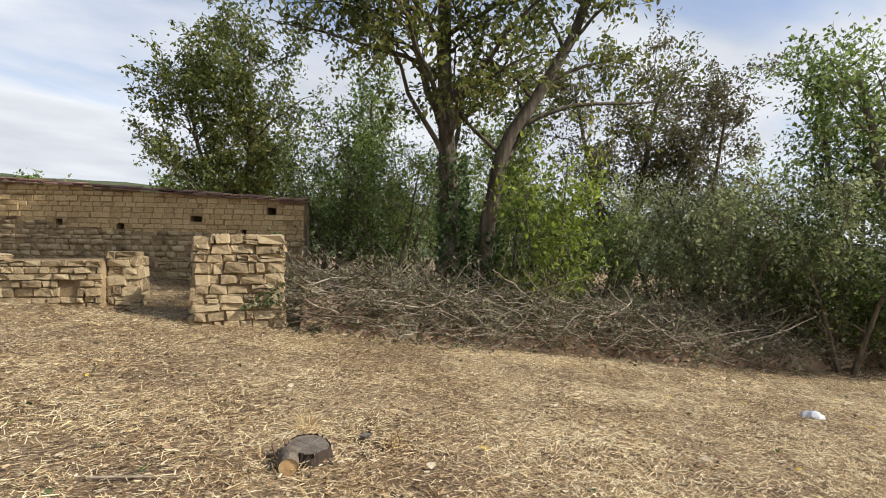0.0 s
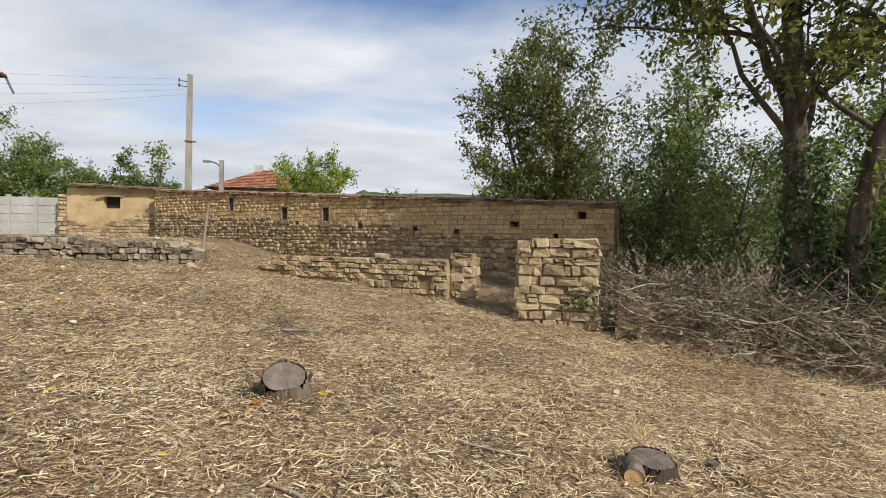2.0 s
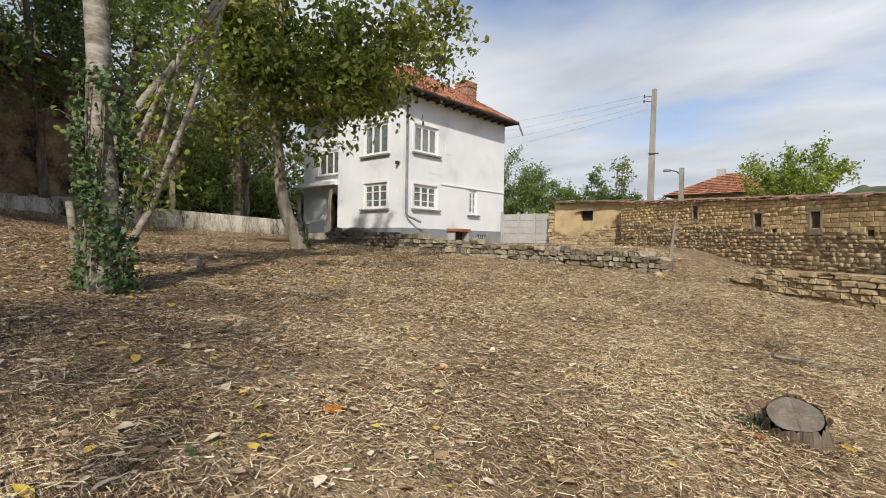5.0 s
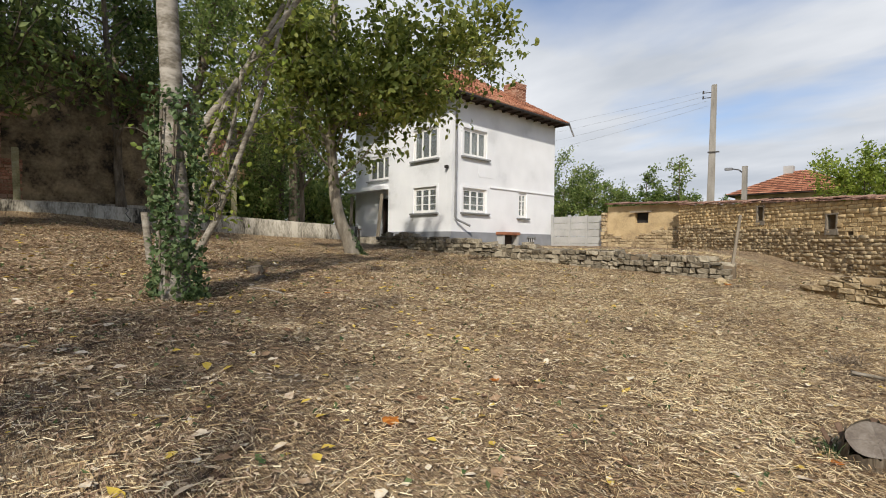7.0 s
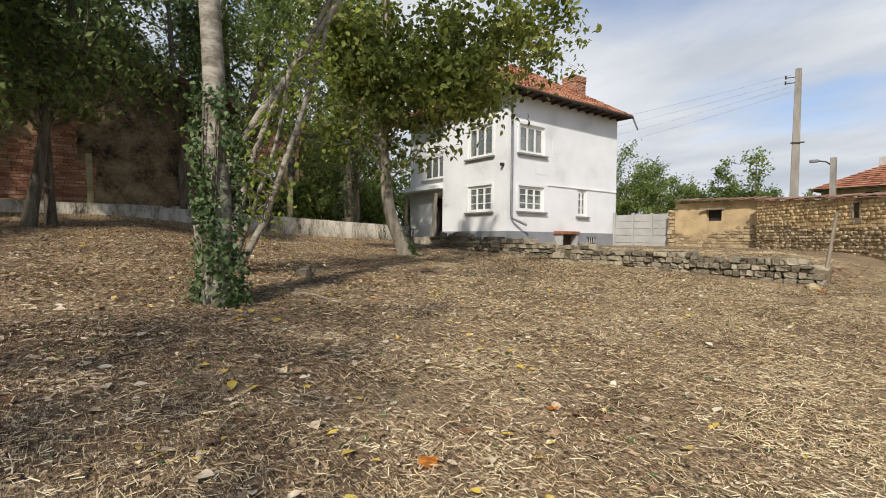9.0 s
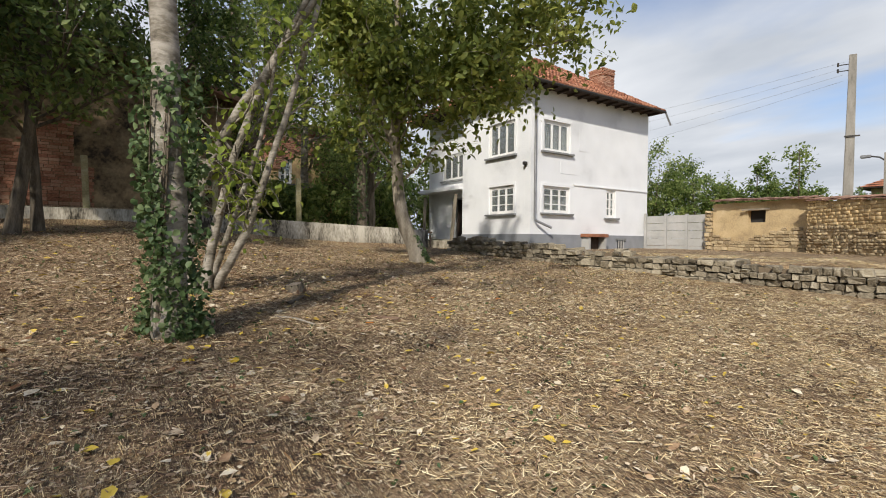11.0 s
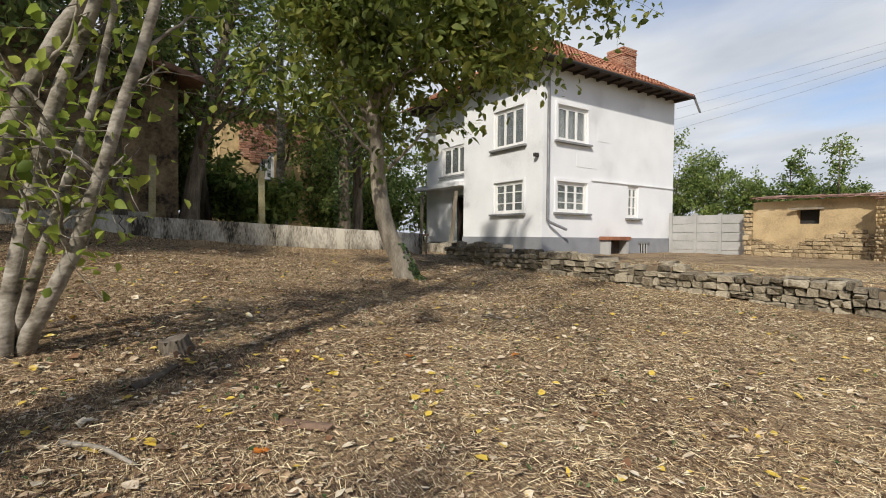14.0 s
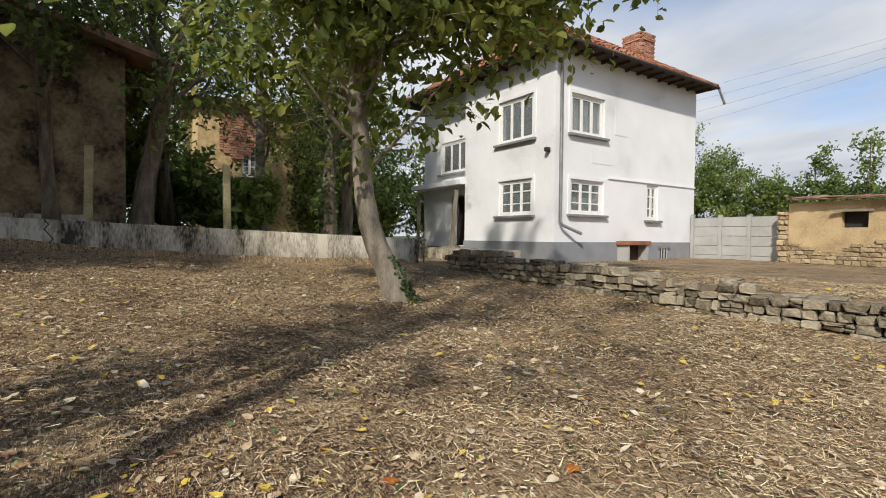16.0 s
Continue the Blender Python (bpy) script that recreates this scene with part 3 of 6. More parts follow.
def lay(parent, name, meshes, p0, p1, low, high, course, widths, depth, rng, proud=0.02, gap=0.02, skip=(), parts=300, side=1, ragged=0.0, tilt=1.5, split=0.0):
    """Courses of blocks along p0-p1 (plan), between low(s) and high(s). The face looks to the left of p0-p1 for side 1."""
    p0, p1 = np.array(p0, float), np.array(p1, float)
    length = np.linalg.norm(p1 - p0)
    d = (p1 - p0) / length
    n = np.array([-d[1], d[0]]) * side
    turn = math.degrees(math.atan2(d[1], d[0]))
    heap, made = Heap(), 0
    base = min(low(0), low(length), low(length / 2))
    top = max(high(0), high(length), high(length / 2))
    z, row = base, 0
    while z < top:
        h = course * rng.uniform(0.8, 1.25)
        s = -rng.uniform(0, widths[0])
        while s < length:
            w = rng.uniform(*widths)
            a, b = max(0.0, s), min(length, s + w)
            s += w
            c = (a + b) / 2
            if b - a < 0.06 or z + h * 0.4 < low(c) or z + h * 0.75 > high(c) - ragged * rng.random():
                continue
            for k in skip:
                if a < k[1] and b > k[0] and z + h * 0.3 < k[3] and z + h * 0.7 > k[2]:
                    if k[0] - a > b - k[1]:
                        b = min(b, k[0])
                    else:
                        a = max(a, k[1])
            if b - a < 0.05:
                continue
            c = (a + b) / 2
            cut = rng.uniform(0.35, 0.65) if rng.random() < split else 1.0
            for q0, q1 in (((0.0, cut), (cut, 1.0)) if cut < 1 else ((0.0, 1.0),)):
                off = rng.uniform(-proud, proud)
                at = p0 + d * c + n * off
                zc, hh = z + h * (q0 + q1) / 2, h * (q1 - q0)
                size = (b - a - gap * rng.uniform(0.5, 1.3), depth * rng.uniform(0.9, 1.1), hh - gap * rng.uniform(0.5, 1.2))
                lean = rng.uniform(-tilt, tilt)
                if made < parts:
                    ob = link(name, rng.choice(meshes), None, parent)
                    ob.matrix_basis = pose(at[0], at[1], zc, rng.uniform(-2, 2), lean, turn + rng.uniform(-2, 2) + (180 if rng.random() < 0.5 else 0)) @ Matrix.Diagonal((*size, 1))
                    made += 1
                else:
                    bv, bf = BLOCK[rng.choice(meshes).name]
                    m = np.array(pose(at[0], at[1], zc, 0, lean, turn) @ Matrix.Diagonal((*size, 1)))
                    heap.add(bv @ m[:3, :3].T + m[:3, 3], bf)
        z += h
        row += 1
    if heap.n:
        tagged(heap.make(name, {"stone": M_STONE_REST, "adobe_brick": M_ADOBE_REST}.get(name, meshes[0].materials[0]), parent), kind="stuff")


def core(name, p0, p1, low, high, thick, mat, steps=20, label="", category="wall"):
    """The earth core of a wall, standing behind its face line p0-p1."""
    p0, p1 = np.array(p0, float), np.array(p1, float)
    length = np.linalg.norm(p1 - p0)
    d = (p1 - p0) / length
    n = np.array([-d[1], d[0]])
    v, f = [], []
    for i in range(steps + 1):
        s = length * i / steps
        a, b = p0 + d * s + n * thick / 2, p0 + d * s - n * thick / 2
        v += [(*a, low(s) - 0.4), (*b, low(s) - 0.4), (*b, high(s)), (*a, high(s))]
    for i in range(steps):
        k = i * 4
        for a, b in ((0, 1), (1, 2), (2, 3), (3, 0)):
            f.append((k + a, k + b, k + 4 + b, k + 4 + a))
    k = steps * 4
    f += [(3, 2, 1, 0), (k, k + 1, k + 2, k + 3)]
    ob = raw(name, v, f, mat)
    return tagged(ob, label, category, kind="structure")


# mud wall: sandstone below, adobe above, tile coping
W0, W1 = np.array((5.585, 11.333)), np.array((-9.5, 23.3))
WL = float(np.linalg.norm(W1 - W0))
WD = (W1 - W0) / WL
WN = np.array((-WD[1], WD[0]))  # to the left of the way from W0 to W1, towards the yard
WN = WN if WN @ np.array((-0.62, -0.78)) > 0 else -WN
wall_low = lambda s: -0.066 + 0.053 * s
wall_high = lambda s: 2.2 + 0.055 * s


def mud_wall():
    rng = random.Random(5)
    # deep slots and putlog holes
    holes = [(10.75, 11.08, 1.95, 2.38), (8.8, 9.12, 1.85, 2.33), (13.66, 13.95, 2.32, 2.8), (7.4, 7.6, 1.64, 1.8), (10.2, 10.4, 1.78, 1.9),
             (5.3, 5.5, 1.56, 1.7), (3.9, 4.1, 1.48, 1.62), (2.1, 2.4, 1.68, 1.82), (1.05, 1.2, 1.36, 1.54), (0.35, 0.6, 1.85, 2.05)]
    holes = [(a + 0.3, b + 0.3, c, d) for a, b, c, d in holes]
    inset = [(a + 0.02, b - 0.02, c - 0.053 * a + 0.05, d - 0.053 * a + 0.05) for a, b, c, d in holes]
    bm = pierced(bmesh.new(), [0, WL] + [q for o in inset for q in o[:2]], [-0.4, 2.24] + [q for o in inset for q in o[2:]], lambda u, z: any(a < u < b and c < z < d for a, b, c, d in inset),
                 lambda u, d, z: (*(W0 + WD * u + WN * (0.25 - d)), z - 0.05 + 0.053 * u), 0.4)
    ob = tagged(part("wall_north", bm, M_EARTH), "long weathered adobe wall on a rubble stone base", "wall", kind="structure")
    back = [W0 - WN * 0.172, W1 - WN * 0.172, W1 - WN * 0.26, W0 - WN * 0.26]
    raw("backing", [(*p, wall_low(0 if k in (0, 3) else WL) - 0.4) for k, p in enumerate(back)] + [(*p, wall_high(0 if k in (0, 3) else WL) - 0.03) for k, p in enumerate(back)],
        [(0, 1, 2, 3), (4, 7, 6, 5), (0, 4, 5, 1), (1, 5, 6, 2), (2, 6, 7, 3), (3, 7, 4, 0)], M_EARTH, ob)
    mid = lambda s: 1.28 + 0.052 * s + 0.08 * math.sin(s * 1.1)
    a, b = W0 + WN * 0.17, W1 + WN * 0.17
    lay(ob, "stone", STONES, a, b, wall_low, lambda s: mid(s) + 0.06, 0.125, (0.09, 0.31), 0.2, rng, 0.022, 0.012, holes, 300, tilt=4, ragged=0.05, split=0.12)
    lay(ob, "adobe_brick", ADOBES, a, b, mid, wall_high, 0.112, (0.19, 0.28), 0.2, rng, 0.012, 0.016, holes, 300, tilt=2)
    for u0, u1, z0, z1 in holes[:3]:
        c = W0 + WD * (u0 + u1) / 2 + WN * 0.24
        turn = math.degrees(math.atan2(WD[1], WD[0]))
        bm = bmesh.new()
        w, h = (u1 - u0) / 2, (z1 - z0) / 2
        for x0, x1, q0, q1 in ((-w - 0.04, -w + 0.02, -h, h), (w - 0.02, w + 0.04, -h, h), (-w - 0.06, w + 0.06, h, h + 0.05), (-w - 0.06, w + 0.06, -h - 0.16, -h)):
            box(bm, x0, x1, -0.06, 0.05, q0, q1, 0.006)
        fr = part("slot_frame", bm, M_WOOD, ob, "grey wooden slot frame")
        fr.matrix_basis = pose(*c, (z0 + z1) / 2, 0, 0, turn)
    coping(ob, W0, W1, wall_high, rng)
    return ob


def coping(parent, p0, p1, high, rng, over=0.36):
    bm = bmesh.new()
    box(bm, -0.105, 0.105, -0.34, 0.34, -0.012, 0.012, 0.005)
    for v in bm.verts:
        v.co.z += 0.03 * (1 - (v.co.x / 0.105) ** 2)
    me = bpy.data.meshes.new("coping_tile")
    bm.to_mesh(me)
    bm.free()
    me.materials.append(M_OLDTILE)
    L = float(np.linalg.norm(p1 - p0))
    d = (p1 - p0) / L
    n = np.array((-d[1], d[0]))
    n = n if n @ np.array((-0.62, -0.78)) > 0 else -n
    ang = math.degrees(math.atan2(d[1], d[0]))
    face = 0 if (Matrix.Rotation(radians(ang), 3, "Z") @ Vector((0, 1, 0))).xy @ Vector(n) > 0 else 180
    s = 0.05
    while s < L:
        for layer, off in ((0, 0.015), (1, -0.1)):
            at = p0 + d * (s + 0.1 * layer + rng.uniform(-0.012, 0.012)) + n * (off + rng.uniform(-0.03, 0.03))
            ob = link("coping_tile", me, None, parent)
            ob.matrix_basis = pose(at[0], at[1], high(s) + 0.03 + 0.055 * layer + rng.uniform(-0.008, 0.012), -8 + rng.uniform(-3, 3), rng.uniform(-3, 3), ang + face + rng.uniform(-4, 4))
        s += 0.215


mud_wall()


def shed_wall():
    """The plastered far end of the mud wall, with a small square window."""
    rng = random.Random(8)
    P0, P1 = np.array((-9.5, 23.75)), np.array((-13.8, 24.25))
    L = float(np.linalg.norm(P1 - P0))
    d = (P1 - P0) / L
    n = np.array((d[1], -d[0]))
    n = n if n @ np.array((0, -1)) > 0 else -n
    ops = [(1.98, 2.72, 2.50, 3.02)]
    place = lambda u, q, z: (*(P0 + d * u - n * q), z)
    bm = pierced(bmesh.new(), [0, L] + [q for o in ops for q in o[:2]] + list(np.arange(0.2, L, 0.3)), [0.7, 3.38] + [q for o in ops for q in o[2:]] + [1.1, 1.5, 1.9, 2.3, 2.8, 3.2],
                 lambda u, z: any(a < u < b and c < z < e for a, b, c, e in ops), place, 0.45)
    for v in bm.verts:
        v.co += Vector((0, 1, 0)) * 0.035 * noise.noise(v.co * 1.7)
    ob = tagged(part("wall_shed", bm, M_MUD), "ochre mud-plastered wall with a small square window", "wall", kind="structure")
    # near-black sheet behind the hole, standing in for the unlit inside
    boxed("unlit_backing", (*sorted((P0[0] + d[0] * 2.72, P0[0] + d[0] * 1.98)), 24.28, 24.34, 2.46, 3.06), M_DARK, ob)
    lint = boxed("lintel", (-12.4, -11.3, 23.90, 23.98, 3.02, 3.09), M_WOOD, ob)
    a, b = P0 + n * 0.0, P1 + n * 0.0
    lay(ob, "stone", STONES, a, b, lambda s: 1.0 + 0.06 * s, lambda s: 2.15 + 0.25 * math.sin(s * 1.3 + 0.5), 0.14, (0.16, 0.42), 0.14, rng, 0.02, 0.02, (), 300, ragged=0.25)
    lay(ob, "stone", STONES, P1 + n * -0.1, P1 + n * -0.1 + d * 0.35, lambda s: 1.0, lambda s: 3.2, 0.17, (0.25, 0.4), 0.4, rng, 0.05, 0.02)
    coping(ob, P0, P1, lambda s: 3.36 + 0.035 * s, rng)


shed_wall()


def stone_gatepost(name, p0, p1, thick, z0, z1, label, seed, gaps=()):
    rng = random.Random(seed)
    p0, p1 = np.array(p0), np.array(p1)
    L = float(np.linalg.norm(p1 - p0))
    d = (p1 - p0) / L
    n = np.array((-d[1], d[0]))
    c0, c1 = p0 + d * 0.06 + n * thick / 2, p1 - d * 0.05 + n * thick / 2
    lo, hi = (lambda s: z0), (lambda s: z1)
    ob = core(name, c0, c1, lo, lambda s: z1 - 0.10, thick - 0.10, M_EARTH, 4, label, "wall")
    lay(ob, "stone", STONES, p0 + n * 0.14, p1 + n * 0.14, lo, hi, 0.15, (0.12, 0.42), 0.30, rng, 0.03, 0.010, gaps, 300, tilt=4, split=0.15)
    lay(ob, "stone", STONES, p0 + n * (thick - 0.14), p1 + n * (thick - 0.14), lo, hi, 0.16, (0.25, 0.5), 0.28, rng, 0.03, 0.018, (), 300)
    e0, e1 = p1 - d * 0.1, p1 - d * 0.1 + n * thick
    lay(ob, "stone", STONES, e0, e1, lo, lambda s: z1 - 0.02, 0.2, (0.25, 0.4), 0.26, rng, 0.02, 0.015, (), 300)
    f0, f1 = p0 + d * 0.1, p0 + d * 0.1 + n * thick
    lay(ob, "stone", STONES, f0, f1, lo, lambda s: z1 - 0.05, 0.2, (0.25, 0.4), 0.26, rng, 0.03, 0.015, (), 300)
    return ob


stone_gatepost("wall_stub", (2.26, 8.52), (3.56, 8.06), 0.62, -0.34, 1.38, "broken stub of a coursed sandstone wall", 3, [(0.02, 0.24, 1.16, 1.3)])
stone_gatepost("wall_end", (1.32, 10.12), (1.74, 9.90), 0.5, -0.02, 1.14, "leaning stone end of a ruined wall", 13)


def ruin_wall():
    rng = random.Random(17)
    p0, p1 = np.array((1.34, 10.2)), np.array((-2.95, 12.45))
    lo = lambda s: 0.05 + 0.11 * s
    hi = lambda s: 1.0 - 0.008 * s - max(0, s - 3.9) * 0.35
    ob = core("wall_ruin", p0, p1, lo, lambda s: hi(s) - 0.08, 0.38, M_EARTH, 10, "low ruined wall of rough sandstone rubble", "wall")
    d = (p1 - p0) / np.linalg.norm(p1 - p0)
    n = np.array((d[1], -d[0]))
    n = n if n @ np.array((-0.4, -0.9)) > 0 else -n
    lay(ob, "stone", STONES, p0 + n * 0.13, p1 + n * 0.13, lo, hi, 0.13, (0.1, 0.34), 0.24, rng, 0.03, 0.014, [(0.35, 0.62, 0.38, 0.52)], 300, ragged=0.12, tilt=5, split=0.1)
    lay(ob, "stone", STONES, p0 - n * 0.12, p1 - n * 0.12, lo, hi, 0.16, (0.2, 0.5), 0.2, rng, 0.04, 0.02, (), 300, ragged=0.1, tilt=4)


ruin_wall()


def dry_wall():
    """The retaining wall of the terrace, loose grey fieldstones laid dry."""
    rng = random.Random(23)
    pts = [(-4.35, 12.62), (-7.0, 12.32), (-9.8, 11.95), (-13.0, 11.62), (-16.6, 11.3)]
    for k in range(4):
        a, b = np.array(pts[k]), np.array(pts[k + 1])
        za, zb = slope(*a) - 0.06, slope(*b) - 0.06
        L = float(np.linalg.norm(b - a))
        lo = lambda s: za + (zb - za) * s / L
        hi = lambda s: lo(s) + 0.62 + 0.05 * math.sin(s * 2.3 + k) - (0.12 if k == 0 and s < 0.5 else 0)
        ob = core("wall_terrace", a + (0, 0.28), b + (0, 0.28), lo, lambda s: hi(s) - 0.14, 0.2, M_MORTAR, 6, "low dry-stone retaining wall of loose grey fieldstones", "wall")
        lay(ob, "stone", GREYS, a + (0, 0.12), b + (0, 0.12), lo, hi, 0.135, (0.1, 0.3), 0.26, rng, 0.05, 0.012, (), 300, ragged=0.14, tilt=8, split=0.15)
        lay(ob, "stone", GREYS, a + (0, 0.36), b + (0, 0.36), lambda s: lo(s) + 0.36, lambda s: hi(s) - 0.02, 0.12, (0.2, 0.6), 0.3, rng, 0.05, 0.014, (), 300, ragged=0.14, tilt=5)


dry_wall()


# ---- concrete boundary wall with posts ----
def concrete_wall():
    x = -17.8
    ys = list(np.arange(-9.0, 10.95, 0.5)) + [11.2]
    top = lambda y: 2.40 - 0.0 * y - 0.041 * max(0.0, y - 1.5)
    v, f = [], []
    for y in ys:
        for dx, z in ((0.0, 0.9), (0.0, top(y)), (-0.2, top(y)), (-0.2, 0.9)):
            v.append((x + dx + 0.008 * noise.noise((y * 2, z * 3, 1)), y, z + 0.012 * noise.noise((y * 3, dx * 9, 2))))
    n = len(ys)
    for i in range(n - 1):
        k = i * 4
        for a in range(4):
            b = (a + 1) % 4
            f.append((k + a, k + 4 + a, k + 4 + b, k + b))
    f += [(0, 1, 2, 3), (4 * n - 1, 4 * n - 2, 4 * n - 3, 4 * n - 4)]
    tagged(raw("wall_west", v, f, M_CONC), "low cracked and stained concrete boundary wall", "wall", kind="structure")
    ob = bpy.data.objects["wall_west"]
    for y in (3.05, 9.9):
        pts = [(x + 0.002, y + 0.05 * math.sin(k * 2.1) + 0.02 * k, top(y) - 0.01 - 0.09 * k) for k in range(8)]
        v, f = tube(pts, [0.011, 0.009, 0.012, 0.008, 0.012, 0.009, 0.008, 0.006], 5)
        raw("crack", v, f, M_DARK, ob)
    for y, h, lean in ((6.25, 1.42, 1), (3.71, 1.5, -1), (0.6, 1.4, 2)):
        p = boxed("fence_post", (-0.07, 0.07, -0.075, 0.075, 0, h), M_MOSSPOST, bevel=0.012)
        p.matrix_basis = pose(x - 0.1, y, top(y) - 0.012, lean, lean, 0)
        tagged(p, "mossy square concrete fence post on the wall", "fence post", "posts on the boundary wall")


concrete_wall()


# ---- pale concrete panel fence between house and shed ----
def panel_fence():
    f = tagged(empty("panel_fence", (0, 0, 0)), "pale weathered concrete panel fence", "fence")
    a, b = np.array((-17.6, 24.75)), np.array((-13.95, 24.75))
    for i, x in enumerate((-17.55, -16.4, -15.3, -14.15)):
        boxed("post", (x - 0.07, x + 0.07, 24.62, 24.76, 1.0, 3.12 - 0.05 * i), M_PALECONC, f, bevel=0.01)
    for i in range(3):
        x0, x1 = (-17.48, -16.33, -15.23)[i], (-16.47, -15.37, -14.22)[i]
        for k in range(5):
            z = 1.05 + 0.385 * k
            boxed("panel", (x0, x1, 24.66, 24.71, z, z + 0.375), M_PALECONC, f, bevel=0.012)


panel_fence()


# ---- trees ----
def wander(rng, p, d, length, n, wob, up):
    pts = [np.array(p, float)]
    d = unit(np.array(d, float))
    for _ in range(n):
        d = unit(d + rng.normal(size=3) * wob + np.array((0, 0, up)))
        pts.append(pts[-1] + d * length / n)
    return np.array(pts)


def at_fraction(pts, f):
    k = f * (len(pts) - 1)
    i = min(int(k), len(pts) - 2)
    return pts[i] + (pts[i + 1] - pts[i]) * (k - i), unit(pts[i + 1] - pts[i])


def smoothed(pts, n=14):
    """A smooth line through a few points."""
    pts = np.array(pts, float)
    P = np.vstack([2 * pts[0] - pts[1], pts, 2 * pts[-1] - pts[-2]])
    out = []
    for k in np.linspace(0, len(pts) - 1 - 1e-6, n):
        i, t = int(k), k - int(k)
        a, b, c, d = P[i:i + 4]
        out.append(0.5 * (2 * b + (c - a) * t + (2 * a - 5 * b + 4 * c - d) * t * t + (3 * b - a - 3 * c + d) * t ** 3))
    return np.array(out)


def tree(name, label, category, stems, seed, limbs=9, limb=2.4, start=0.35, twigs=7, twig=0.9, per=14, size=0.1, spread=0.16, bark=None, leaf=None, up=0.06, limb_r=0.4, droop=0.25, parent=None, group="", flare=0.35, long=1.9, fine=False):
    """A tree from stems [(points, radius below, radius above)]: limbs, twigs and a crown of single leaves."""
    rng = np.random.default_rng(seed)
    wood, at = Heap(), []
    for pts, r0, r1 in stems:
        pts = smoothed(pts)
        m = len(pts)
        rad = np.linspace(r0, r1, m) * (1 + flare * np.exp(-np.arange(m) * 1.6))
        pts[1:-1] += rng.normal(size=(m - 2, 3)) * r0 * 0.12
        wood.add(*tube(pts, rad, 11))
        for k in range(limbs):
            f = start + (1 - start) * (k + rng.random()) / limbs
            p, d = at_fraction(pts, min(f, 0.999))
            az = k * 2.4 + rng.normal() * 0.5
            out = np.array((math.cos(az), math.sin(az), 0.25 + 0.5 * f * rng.random()))
            ln = limb * (1.15 - 0.5 * f) * rng.uniform(0.65, 1.2)
            lp = wander(rng, p, out + d * 0.5, ln, 7, 0.16, up)
            lr = (r0 + (r1 - r0) * f) * limb_r
            wood.add(*tube(lp, np.linspace(lr, max(0.008, lr * 0.18), 8), 6))
            for j in range(twigs):
                g = 0.25 + 0.75 * (j + rng.random()) / twigs
                q, e = at_fraction(lp, min(g, 0.999))
                tp = wander(rng, q, e * 0.6 + rng.normal(size=3) * 0.8, twig * rng.uniform(0.5, 1.2), 5, 0.25, up * 0.5 - 0.04)
                wood.add(*tube(tp, np.linspace(max(0.006, lr * 0.2), 0.003, 6), 3))
                t = rng.uniform(0.2, 1.05, per)
                i = np.clip((t * 5).astype(int), 0, 4)
                base = tp[i] + (tp[i + 1] - tp[i]) * (t * 5 - i)[:, None]
                at.append(base + rng.normal(size=(per, 3)) * spread)
    if parent is None:
        x, y, z = stems[0][0][0]
        root = tagged(empty(name, (0, 0, 0)), label, category, group)
    else:
        root = parent
    wood.make("trunk", bark or M_BARK, root, smooth=True)
    at = np.concatenate(at)
    v, f = leaves(rng, at, size, droop=droop, long=long, fine=fine)
    raw("crown", v, f, leaf or M_GREEN, root)
    return root


def up_from(x, y, h, lean=(0, 0), dz=-0.15):
    z = ground(x, y) + dz
    return [(x, y, z), (x + lean[0] * 0.3, y + lean[1] * 0.3, z + h * 0.35), (x + lean[0] * 0.7, y + lean[1] * 0.7, z + h * 0.7), (x + lean[0], y + lean[1], z + h)]


def shrub(seed, x, y, h, w, leaf, name="shrub", label="dense leafy green shrub", n=5, per=22, size=0.075, twigs=8, bark=None, limbs=7):
    rng = np.random.default_rng(seed)
    stems = []
    for k in range(n):
        a = 2 * math.pi * k / n + rng.random()
        stems.append((up_from(x + 0.15 * math.cos(a), y + 0.15 * math.sin(a), h * rng.uniform(0.7, 1.0), (w * 0.4 * math.cos(a), w * 0.4 * math.sin(a))), 0.035 + 0.006 * h, 0.01))
    return tree(name, label, "shrub", stems, seed, limbs=limbs, limb=w * 0.45, start=0.08, twigs=twigs, twig=w * 0.28, per=per, size=size, spread=0.08 + 0.022 * w, leaf=leaf, limb_r=0.5, flare=0, bark=bark)


def east(px, depth):
    """A place in the plan by the first view: across, as on a screen 1568 wide, and metres ahead."""
    s = (px - 784) / 870 * depth
    return 0.667 * depth + 0.745 * s, 0.745 * depth - 0.667 * s


